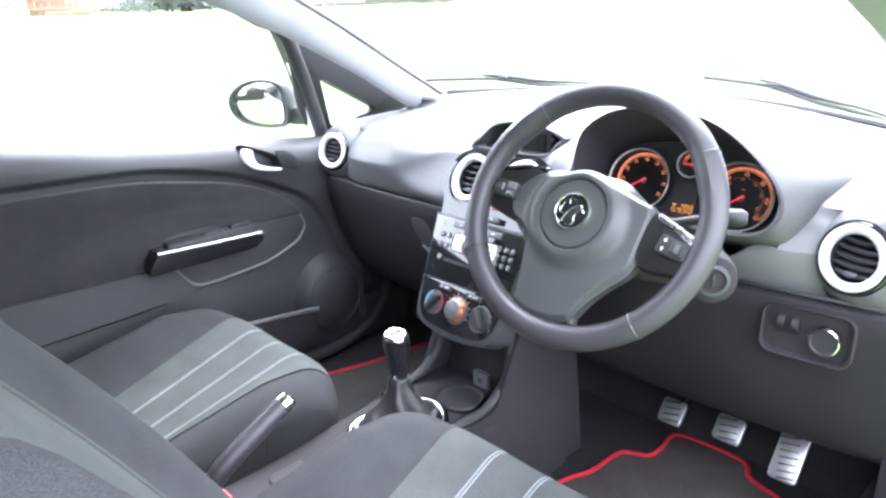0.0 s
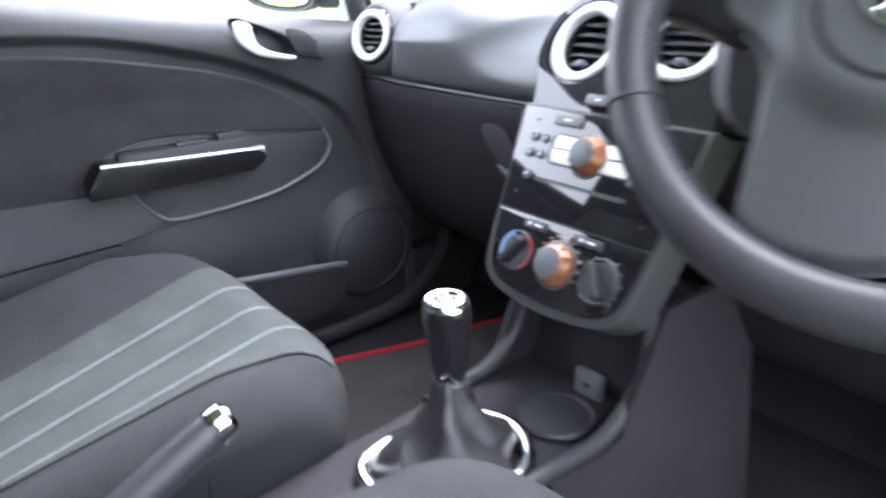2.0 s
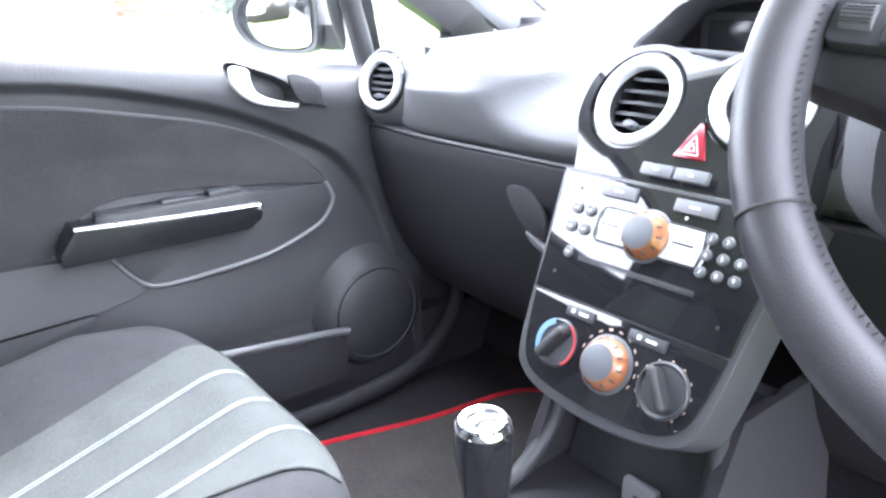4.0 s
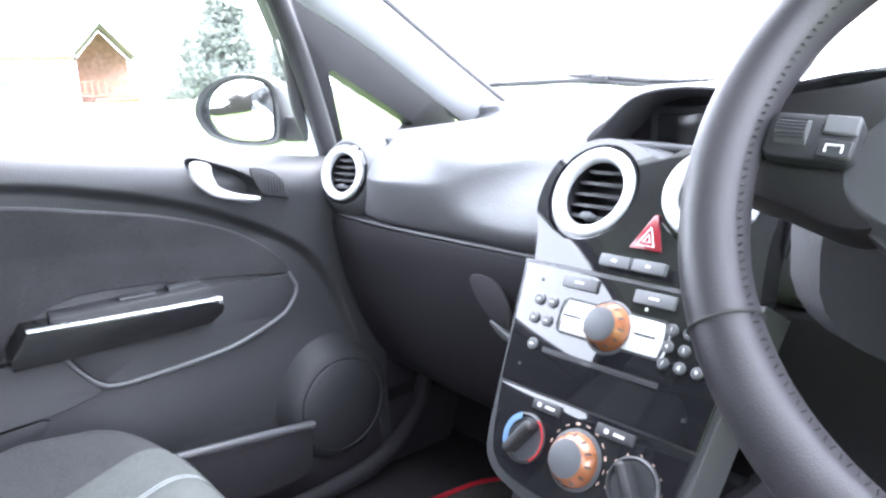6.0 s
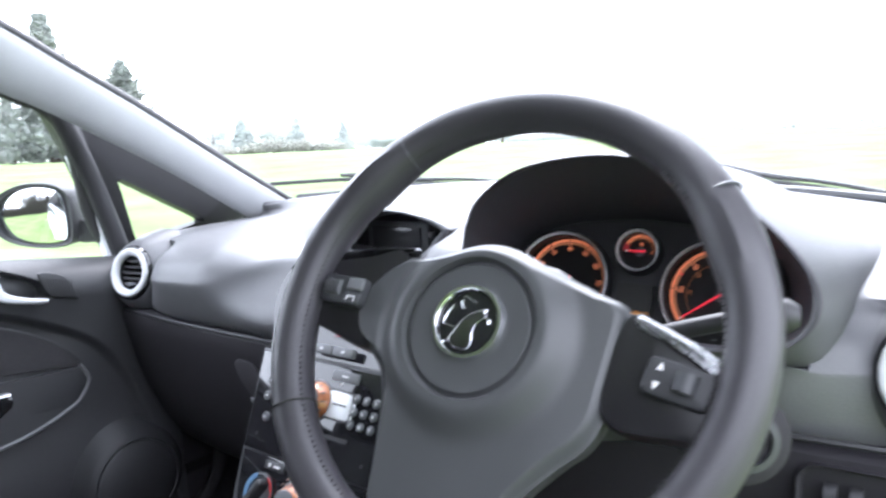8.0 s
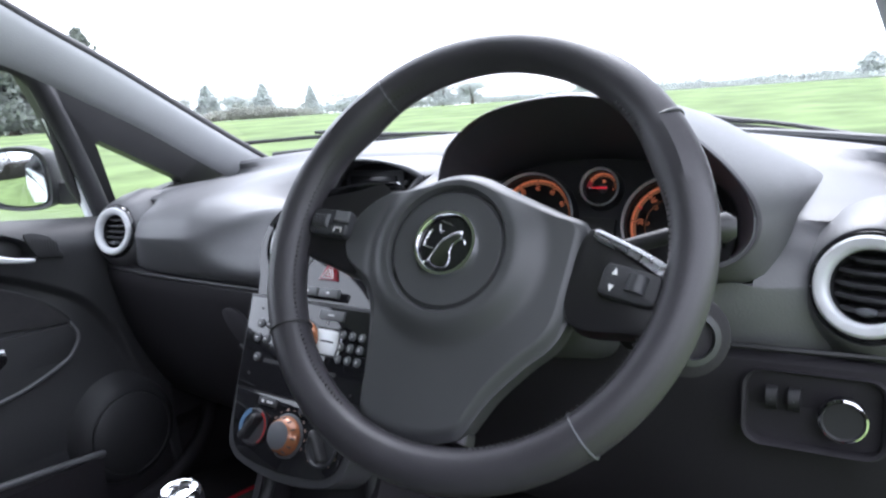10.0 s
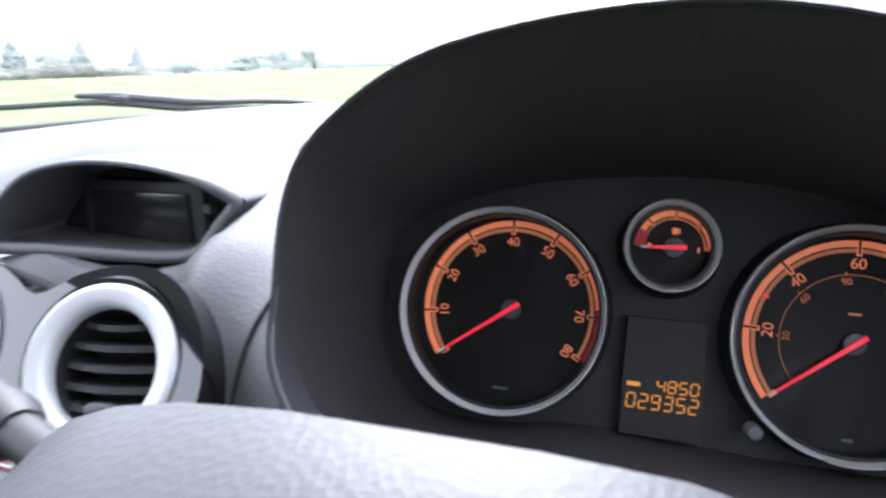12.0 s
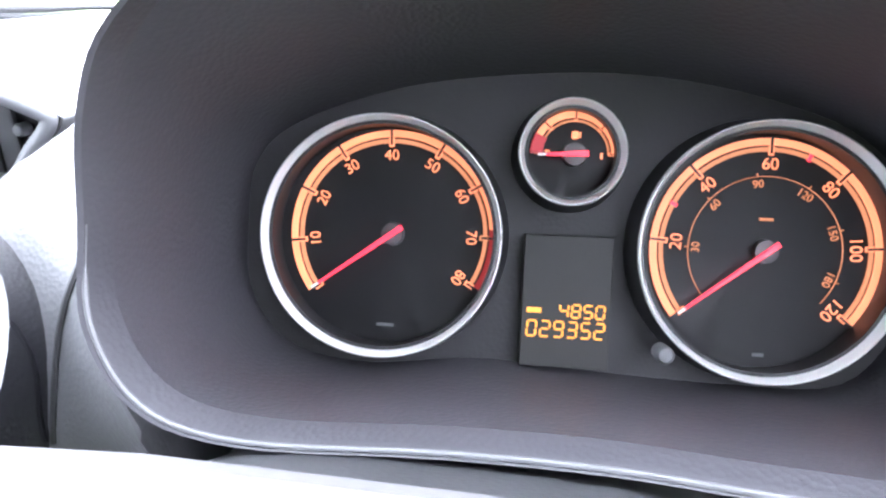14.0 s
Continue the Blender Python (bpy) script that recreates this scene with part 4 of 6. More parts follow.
back = spline([CM @ Vector((u, v, -0.021)) for u, v in FACE], 5, True)
mid = Vector((0.345, 0.25, 0.96))


def swell(ring, k, dy, low=0.0, sag=0.0):
    out = []
    for p in ring:
        q = mid + (p - mid) * k
        q.y = p.y + dy
        q.z -= low * max(0, (q.z - 0.90) / 0.15) + sag * min(1, max(0, (0.935 - p.z) / 0.035))
        out.append(q)
    return out


clock = thing("instrument_binnacle", "dark hooded instrument binnacle with three lit dials", "instrument panel")
bm = bmesh.new()
faces_of(bm, [back, [a.lerp(b, 0.5) for a, b in zip(back, swell(mouth, 0.99, 0.0))], swell(mouth, 0.985, 0.012)], True, False)
LINING = material("hood_lining_plastic", (0.048, 0.046, 0.053), 0.50, grain=0.3, scale=420, vary=0.1)
part("hood_lining", bm, LINING, clock, "matt dark inside of the hood")
bm = bmesh.new()
faces_of(bm, [swell(mouth, 0.985, 0.012), swell(mouth, 0.988, 0.003), swell(mouth, 0.994, -0.002), swell(mouth, 1.006, -0.003), swell(mouth, 1.017, 0.002), swell(mouth, 1.017, 0.010)], True, False)
part("hood_lip", bm, LINING, clock, "rounded dark lip of the hood")
# A thin pale tube draws the light caught along the lower lip.
low_lip = swell(mouth, 0.991, -0.0015)
n0 = max(range(len(low_lip)), key=lambda k: low_lip[k].z)
low_lip = [p for p in low_lip[n0:] + low_lip[:n0] if p.z < 0.955]
part("lip_highlight", tube(bmesh.new(), low_lip, [0.0003] * 3 + [0.0011] * (len(low_lip) - 6) + [0.0003] * 3, 8), PAD, clock, "thin pale line as the highlight round the foot of the hood")
bm = bmesh.new()
faces_of(bm, [swell(mouth, 1.015, 0.002), swell(mouth, 1.034, 0.02, 0, 0.010), swell(mouth, 1.070, 0.08, 0.004, 0.038), swell(mouth, 1.10, 0.18, 0.02, 0.05), swell(mouth, 1.15, 0.30, 0.055, 0.05), swell(mouth, 1.18, 0.42, 0.11, 0.05)], True, False)
part("hood", bm, PAD, clock, "grained grey hood over the dials")
bm = bmesh.new()
fc = CM @ Vector((0, 0, -0.0215))
faces_of(bm, [back, [fc.lerp(p, 0.5) for p in back], [fc.lerp(p, 0.02) for p in back]], True, True)
part("fascia", bm, material("black_fascia_plastic", (0.015, 0.0145, 0.017), 0.55, grain=0.2, scale=500, vary=0.1), clock)


def arc_band(bm, r0, r1, a0, a1, h, n=40, thick=0.0006, m=Matrix()):
    rings = []
    for k in range(n + 1):
        a = radians(a0 + (a1 - a0) * k / n)
        c, s = math.cos(a), math.sin(a)
        rings.append([m @ Vector((r0 * c, r0 * s, h)), m @ Vector((r1 * c, r1 * s, h)), m @ Vector((r1 * c, r1 * s, h + thick)), m @ Vector((r0 * c, r0 * s, h + thick))])
    faces_of(bm, rings)
    return bm


RINGM = material("satin_dial_ring", (0.90, 0.91, 0.92), 0.32, 0.20)
DIMO = material("dim_orange_print", (0.42, 0.15, 0.06), 0.6, emit=0.10, glow=(0.9, 0.33, 0.15))


def dial(cx, cy, r, hub, face_r, a0, a1, marks, needle, depth, label, digits, dsize, red=None, inner=None, minor=1):
    """A round dial: ring, well, lit scale from angle a0 to a1 with marks, and a needle."""
    d = part("dial", lathe(bmesh.new(), [(r + 0.0008, -0.006), (r + 0.0008, 0.0012), (r + 0.0002, 0.0017), (r - 0.0024, -0.0062), (r - 0.0024, -0.007)], CM @ Matrix.Translation((cx, cy, 0)), 72, close=True), RINGM, clock, label)
    part("dial_wall", lathe(bmesh.new(), [(r + 0.0012, -0.0038), (r - 0.0032, -0.0038), (r - 0.0028, -0.0205), (r + 0.004, -0.0205)], CM @ Matrix.Translation((cx, cy, 0)), 64, close=True), BLACK, d)
    F = CM @ Matrix.Translation((hub[0], hub[1], -depth))
    bm = bmesh.new()
    lathe(bm, [(r, -0.001), (0, -0.001)], CM @ Matrix.Translation((cx, cy, -depth)), 48)
    part("dial_face", bm, DIAL, d)
    bm = bmesh.new()
    last = a1 if red is None else red
    arc_band(bm, face_r - 0.0032, face_r, a0, last, 0.0004, m=F)
    part("lit_scale", bm, ORANGE, d, "glowing orange scale")
    bm = bmesh.new()
    arc_band(bm, face_r - (0.0060 if r > 0.03 else 0.0050), face_r - 0.0041, a0, a1, 0.0004, m=F)
    part("fine_scale", bm, DIMO, d, "dim orange inner scale")
    if red is not None:
        bm = bmesh.new()
        arc_band(bm, face_r - 0.0032, face_r, red, a1, 0.0004, 16, m=F)
        part("red_zone", bm, material("dim_red_zone", (0.30, 0.03, 0.03), 0.5, emit=0.05, glow=(0.7, 0.05, 0.05)), d)
    n = len(marks)
    for k in range(n):
        t = F @ Matrix.Rotation(radians(a0 + (a1 - a0) * marks[k]), 4, "Z")
        g = 1.0 if r > 0.03 else 0.6
        part("scale_mark", boxed((face_r - 0.0056 * g, 0, 0.0011), (0.0044 * g, 0.0024 * g, 0.0004), t), DIMO if red is not None and k == 7 else ORANGE, d)
        part("scale_gap", boxed((face_r - 0.0032 * g, 0, 0.0014), (0.0074 * g, 0.0011 * g, 0.0004), t), DIAL, d)
    for k, text in enumerate(digits):
        if not text:
            continue
        a = radians(a0 + (a1 - a0) * marks[k])
        t = F @ Matrix.Rotation(a, 4, "Z") @ Matrix.Translation((face_r - 0.0118, 0, 0.001)) @ Matrix.Rotation(radians(-90), 4, "Z")
        words(text, dsize, t, ORANGE, d, "numeral")
    if inner:
        bm = bmesh.new()
        arc_band(bm, inner - 0.0003, inner, a0 + 2, a1 - 2, 0.0004, 48, m=F)
        part("inner_scale", bm, DIMO, d)
        for k in range(1, 7):
            a = radians(a0 + (a1 - a0) * k * 30 / 193.1)
            t = F @ Matrix.Rotation(a, 4, "Z") @ Matrix.Translation((inner - 0.0036, 0, 0.0008)) @ Matrix.Rotation(radians(-90), 4, "Z")
            words(str(30 * k), 0.0050, t, DIMO, d, "small_numeral")
            part("small_mark", boxed((inner + 0.0006, 0, 0.0008), (0.0016, 0.0006, 0.0004), F @ Matrix.Rotation(a, 4, "Z")), DIMO, d)
        for k in (30, 70):
            part("limit_mark", boxed((face_r - 0.0052, 0, 0.0012), (0.0034, 0.0016, 0.0005), F @ Matrix.Rotation(radians(a0 + (a1 - a0) * k / 120), 4, "Z")), NEEDLE, d)
        part("unit_mark", boxed((0, 0.0145, 0.0006), (0.0060, 0.0012, 0.0004), F), DIMO, d)
        part("unit_mark", boxed((0, -0.047, 0.0006), (0.0050, 0.0016, 0.0004), F), BTNL, d)
    elif red is not None:
        part("unit_mark", boxed((-0.002, -0.043, 0.0006), (0.0080, 0.0013, 0.0004), F), BTNL, d)
    bm = bmesh.new()
    lathe(bm, [(0.0055, 0.0), (0.0052, 0.004), (0, 0.0045)], F, 24)
    part("needle_hub", bm, material("needle_hub_plastic", (0.06, 0.06, 0.065), 0.4), d)
    bm = bmesh.new()
    t = F @ Matrix.Rotation(radians(needle), 4, "Z")
    L = face_r - 0.007
    vs = [(-0.006, -0.0013), (L, -0.0006), (L, 0.0006), (-0.006, 0.0013)]
    plate(bm, vs, 0.0065, t, 0.0003, 1, back=0.0052)
    part("needle", bm, NEEDLE, d, "glowing red needle")
    part("needle_tip", boxed((L + 0.0016, 0, 0.0058), (0.0042, 0.0012, 0.0008), t), LABEL, d, "pale needle tip")
    return d


dial(-0.0832, -0.0018, 0.0536, (-0.0800, -0.0011), 0.0485, 217, -31, [k / 8 for k in range(9)], 216, 0.018, "rev counter with orange scale and red needle", ["", "10", "20", "30", "40", "50", "60", "70", "80"], 0.0070, red=5)
dial(0.0872, -0.001, 0.0560, (0.0893, -0.001), 0.0510, 219, -39, [k / 6 for k in range(7)], 218, 0.018, "speedometer with orange scale and red needle", ["", "20", "40", "60", "80", "100", "120"], 0.0075, inner=0.034)
dial(0.0, 0.0388, 0.0225, (0.0018, 0.0388), 0.0198, 178, 2, [0.0, 0.25, 0.5, 0.75, 1.0], 183, 0.014, "small fuel gauge with its needle near empty", ["", "", "", "", ""], 0.003)
# odometer display
lcd = part("odometer_display", boxed((0.0015, -0.028, -0.0155), (0.040, 0.060, 0.011), CM, 0.0003, 1), material("dark_lcd_glass", (0.013, 0.0125, 0.012), 0.6), clock, "dark odometer display with amber digits")
SEG = {"0": "abcdef", "2": "abged", "3": "abgcd", "4": "fgbc", "5": "afgcd", "8": "abcdefg", "9": "abcdfg"}


def lcd_digit(c, x, y, w, h):
    """One seven-segment digit of the display, leaning a little."""
    t, m = 0.00085, CM @ Matrix.Translation((x, y, -0.0097))
    at = {"a": (0, h / 2, w, t), "g": (0, 0, w, t), "d": (0, -h / 2, w, t), "f": (-w / 2, h / 4, t, h / 2), "b": (w / 2, h / 4, t, h / 2), "e": (-w / 2, -h / 4, t, h / 2), "c": (w / 2, -h / 4, t, h / 2)}
    for k in SEG[c]:
        sx, sy, sw, sh = at[k]
        part("lcd_segment", boxed((0, 0, 0), (max(t, sw - 0.0007), max(t, sh - 0.0007), 0.0003), m @ Matrix.Translation((sx + 0.08 * sy, sy, 0))), AMBER, lcd)


for k, c in enumerate("029352"):
    lcd_digit(c, -0.0136 + 0.0061 * k, -0.0405, 0.0040, 0.0070)
for k, c in enumerate("4850"):
    lcd_digit(c, 0.0007 + 0.0054 * k, -0.0320, 0.0037, 0.0058)
part("lcd_mark", boxed((-0.0128, -0.0322, -0.0096), (0.0065, 0.0022, 0.0004), CM), AMBER, lcd)
# red reserve zone, pump mark and end marks of the fuel gauge
FG = CM @ Matrix.Translation((0.0018, 0.0388, -0.014))
gauge = [o for o in clock.children if o.name.startswith("dial")][2]
part("reserve_zone", arc_band(bmesh.new(), 0.0142, 0.0200, 152, 180, 0.0010, 10, m=FG), material("red_reserve_print", (0.40, 0.03, 0.04), 0.5, emit=0.04, glow=(0.8, 0.06, 0.08)), gauge, "red reserve zone")
part("pump_mark", boxed((0, 0.0088, 0.0008), (0.0030, 0.0034, 0.0005), FG, 0.0004, 1), ORANGE, gauge)
part("pump_mark", boxed((0.0022, 0.0090, 0.0008), (0.0008, 0.0026, 0.0005), FG), ORANGE, gauge)
part("end_mark", boxed((0.0122, -0.0002, 0.0008), (0.0010, 0.0028, 0.0005), FG), ORANGE, gauge)
part("end_mark", boxed((-0.0122, 0.0012, 0.0012), (0.0022, 0.0010, 0.0005), FG), ORANGE, gauge)
bm = bmesh.new()
lathe(bm, [(0.004, -0.006), (0.004, 0.004), (0.003, 0.0055), (0, 0.006)], CM @ Matrix.Translation((0.0434, -0.047, 0)), 20)
part("trip_button", bm, BTNL, clock, "small grey reset button")

# ---- information display in the dash top ----
tid = thing("information_display", "dark recessed information display in the dash top", "display")
TO = [(-0.138, 0.330, 0.9275), (-0.116, 0.337, 0.950), (-0.088, 0.345, 0.974), (-0.047, 0.352, 0.983), (-0.003, 0.360, 0.981), (0.035, 0.368, 0.972), (0.058, 0.376, 0.960), (0.060, 0.377, 0.954), (0.048, 0.374, 0.940), (0.030, 0.370, 0.922), (-0.010, 0.365, 0.918), (-0.075, 0.350, 0.922), (-0.125, 0.337, 0.924)]
tc = Vector((-0.04, 0.355, 0.948))
mo = spline(TO, 5, True)
bi = spline([(tc.x + (x - tc.x) * 0.88 - 0.010, 0.404, tc.z + (z - tc.z) * 0.84 - 0.004) for x, y, z in TO], 5, True)
bm = bmesh.new()
faces_of(bm, [bi, [a.lerp(b, 0.5) for a, b in zip(bi, mo)], mo, [tc + (p - tc) * 1.04 + Vector((0, -0.004, 0)) for p in mo], [tc + (p - tc) * 1.09 + Vector((0, 0.012, 0)) for p in mo], [tc + (p - tc) * 1.12 + Vector((0, 0.16, -0.012)) for p in mo]], True, False)
part("display_hood", bm, PAD, tid, "grey moulded hood")
bm = bmesh.new()
tube(bm, [tc + (p - tc) * 0.995 + Vector((0, -0.007, 0.001)) for p in mo], [0.0022 + 0.0022 * max(smooth((0.955 - p.z) / 0.02), smooth((p.x - 0.02) / 0.03)) for p in mo], 10, loop=True)
part("display_rim", bm, PAD, tid, "rounded pale rim of the opening")
bm = bmesh.new()
faces_of(bm, [[p + Vector((0, -0.0005, 0)) for p in bi], [Vector((-0.05, 0.4035, 0.940)).lerp(p, 0.02) for p in bi]], True, True)
part("display_surround", bm, LOWER, tid)
part("screen_frame", boxed((-0.049, 0.4010, 0.9375), (0.116, 0.004, 0.052), bevel=0.003), TRIMG, tid, "grey frame round the screen")
part("screen", boxed((-0.050, 0.3985, 0.9375), (0.092, 0.004, 0.035), bevel=0.0015), SCREEN, tid, "dark unlit screen")
bm = bmesh.new()
lathe(bm, [(0.004, 0), (0.004, 0.006), (0.003, 0.008), (0, 0.0085)], axes((0.016, 0.401, 0.946), (1, 0, 0), (0, 0, 1)), 20)
part("set_button", bm, BTNL, tid)
# ---- steering wheel ----
WM = axes((0.366, 0.0145, 0.947), (1, 0.05, -0.135), (0, 0.58, 1))
wheel = thing("steering_wheel", "three-spoke steering wheel in dark grained leather", "steering wheel", m=WM)
RM, RT = 0.1680, 0.0165
bm = bmesh.new()
rings = []
for k in range(120):
    a = 2 * math.pi * k / 120
    deg = math.degrees(a) % 360
    # thumb rests swell at ten and two
    fat = sum(math.exp(-(((deg - c + 180) % 360 - 180) / 11) ** 2) for c in (33, 147)) * 0.0035
    ring = []
    for j in range(16):
        b = 2 * math.pi * j / 16
        rr = RT + (fat if math.cos(b) < 0.2 else 0)
        ring.append(Vector(((RM + rr * math.cos(b)) * math.cos(a), (RM + rr * math.cos(b)) * math.sin(a), rr * 1.06 * math.sin(b))))
    rings.append(ring)
faces_of(bm, rings, True, False, True)
rim = part("rim", bm, LEATHER, wheel)
for deg in (135, 43, -41, 217):
    bm = bmesh.new()
    a = radians(deg)
    ctr = Vector((RM * math.cos(a), RM * math.sin(a), 0))
    e = Vector((math.cos(a), math.sin(a), 0))
    tube(bm, [ctr + e * (RT + 0.0004) * math.cos(b) + Vector((0, 0, (RT * 1.06 + 0.0004) * math.sin(b))) for b in [2 * math.pi * j / 28 for j in range(28)]], 0.0009, 6, loop=True, up=(-math.sin(a), math.cos(a), 0))
    part("seam", bm, RUBBER if deg == 217 else KNOB, rim)
bm = bmesh.new()
for k in range(230):
    deg = 360 * k / 230
    if 55 < deg < 125 or 250 < deg < 290:
        continue
    a = radians(deg)
    b = radians(205)
    p = Vector(((RM + RT * math.cos(b)) * math.cos(a), (RM + RT * math.cos(b)) * math.sin(a), RT * 0.62))
    box(bm, (0, 0, 0), (0.0024, 0.0008, 0.0008), Matrix.Translation(p) @ Matrix.Rotation(a + (0.5 if k % 2 else -0.2), 4, "Z"))
st = part("stitching", bm, RUBBER, rim, "dark thread stitching")
st["kind"] = "stuff"

HUB = [(-0.076, 0.0370), (-0.092, 0.0335), (-0.110, 0.0185), (-0.120, 0.001), (-0.1225, -0.011), (-0.1185, -0.025), (-0.109, -0.0355), (-0.092, -0.0430), (-0.078, -0.053), (-0.069, -0.068), (-0.062, -0.090), (-0.055, -0.116), (-0.0455, -0.1490), (-0.023, -0.1560), (-0.002, -0.1545), (0.016, -0.1510), (0.032, -0.1440), (0.0400, -0.1390), (0.0460, -0.124), (0.0545, -0.105), (0.0725, -0.077), (0.0855, -0.060), (0.0915, -0.042), (0.0920, -0.018), (0.0915, 0.010), (0.0885, 0.0345), (0.0700, 0.0395), (0.0525, 0.0440), (0.028, 0.0492), (0.0125, 0.0535), (-0.002, 0.0563), (-0.017, 0.0563), (-0.032, 0.0520), (-0.047, 0.0445), (-0.061, 0.0395)]
hub_loop = path2(HUB, 4, True)
HC = (-0.0107, -0.0075)


def hub_reach(a):
    """Distance from the middle of the hub to its outline in direction a."""
    c, s = math.cos(a), math.sin(a)
    best = 0.0
    for (x0, y0), (x1, y1) in zip(hub_loop, hub_loop[1:] + hub_loop[:1]):
        ax, ay, ex, ey = x0 - HC[0], y0 - HC[1], x1 - x0, y1 - y0
        den = c * ey - s * ex
        if abs(den) < 1e-12:
            continue
        t, u = (ax * ey - ay * ex) / den, (ax * s - ay * c) / den
        if t > 0 and -1e-6 <= u <= 1 + 1e-6:
            best = max(best, t)
    return best


bm = bmesh.new()
turns = [2 * math.pi * k / 160 for k in range(160)]
reach = [hub_reach(a) for a in turns]


def hub_height(r, R, x):
    """The cover: a low body, a broad round dome on it, and a round groove about the badge."""
    h = 0.0005 + 0.0115 * smooth((0.079 - r) / 0.024) - 0.0055 * min(1.0, max(0.0, (0.0507 - r) / 0.0020)) + 0.0030 * min(1.0, max(0.0, (0.0475 - r) / 0.0022))
    h -= 0.0075 * (1 - smooth((R - r) / 0.0095))
    return h - 0.004 * smooth((abs(x + 0.010) - 0.060) / 0.055)


rings = [[Vector((HC[0] + R * k * math.cos(a), HC[1] + R * k * math.sin(a), h + hub_height(R, R, HC[0] + R * math.cos(a)))) for a, R in zip(turns, reach)] for k, h in ((0.90, -0.040), (0.97, -0.026), (0.995, -0.008))]
edge = [min(0.0095, R - 0.0555) for R in reach]
for f in (0.0, 0.15, 0.32, 0.52, 0.75, 1.0):
    rings.append([Vector((HC[0] + r * math.cos(a), HC[1] + r * math.sin(a), hub_height(r, R, HC[0] + r * math.cos(a)))) for a, R, r in [(a, R, R - e * f) for a, R, e in zip(turns, reach, edge)]])
for i, far in enumerate((0.135, 0.120, 0.106, 0.096, 0.088, 0.082, 0.077, 0.074, 0.0715, 0.0695, 0.0675, 0.0655, 0.0635, 0.0615, 0.0595, 0.0575, 0.0560)):
    rings.append([Vector((HC[0] + r * math.cos(a), HC[1] + r * math.sin(a), hub_height(r, R, HC[0] + r * math.cos(a)))) for a, R, r in [(a, R, min(far, R - e - 0.00003 * (i + 1))) for a, R, e in zip(turns, reach, edge)]])
for r in (0.0545, 0.0525, 0.0512, 0.0509, 0.0507, 0.0505, 0.0489, 0.0487, 0.0475, 0.0473, 0.0455, 0.0453, 0.0450, 0.043, 0.036, 0.028, 0.014, 0.004):
    rings.append([Vector((HC[0] + r * math.cos(a), HC[1] + r * math.sin(a), hub_height(r, R, HC[0]))) for a, R in zip(turns, reach)])
faces_of(bm, rings)
part("airbag_cover", bm, HUBP, wheel, "grained grey airbag cover", sharp=60)
bd = part("badge", lathe(bmesh.new(), [(0.0268, 0.032), (0.0268, 0.0370), (0.0257, 0.0392), (0.0236, 0.0392), (0.0222, 0.0372), (0.0222, 0.032)], Matrix.Translation((0.0045, 0.0, 0.002)), 56, close=True), CHROME, wheel, "round chrome badge on black", m=Matrix.Translation((-0.0155, -0.0046, -0.0268)))
bm = bmesh.new()
lathe(bm, [(0.0223, 0.0362), (0.012, 0.0372), (0, 0.0376)], Matrix.Translation((0.0045, 0.0, 0.0015)), 40)
part("badge_field", bm, GLOSS, bd)
BODY = path2([(0.010, 0.0105), (0.003, 0.0070), (-0.0035, 0.0005), (-0.0070, -0.0070), (-0.0095, -0.0150), (-0.004, -0.0195), (0.006, -0.0190), (0.0085, -0.0125), (0.0068, -0.0060), (0.0080, 0.0005), (0.0130, 0.0060)], 4, True)
part("badge_shape", plate(bmesh.new(), BODY, 0.0394, Matrix.Translation((0.0045, 0, 0)), 0.0014, 3, back=0.036), material("dark_badge_chrome", (0.30, 0.30, 0.33), 0.16, 1.0), bd, "plain curved dark chrome shape")
for row, r in (([(0.010, 0.0108), (0.003, 0.0072), (-0.0035, 0.0006), (-0.0070, -0.0070), (-0.0098, -0.0155)], 0.0009), ([(-0.0145, -0.0180), (-0.0095, -0.0160), (-0.0060, -0.0158)], 0.0007),
               ([(0.0062, -0.0010), (0.0058, -0.0060), (0.0078, -0.0115)], 0.0007), ([(0.0115, 0.0115), (0.0105, 0.0060), (0.0155, 0.0050), (0.0165, 0.0020)], 0.0008),
               ([(-0.0086, 0.0168), (0.0020, 0.0145)], 0.0006), ([(-0.0088, 0.0140), (-0.0066, 0.0085), (-0.0045, 0.0090)], 0.0006), ([(-0.0145, 0.0090), (-0.0175, -0.0040), (-0.0085, -0.0060)], 0.0008)):
    part("badge_line", tube(bmesh.new(), spline([(x + 0.0045, y, 0.0386) for x, y in row], 5), r, 8), CHROME, bd, "thin chrome line")

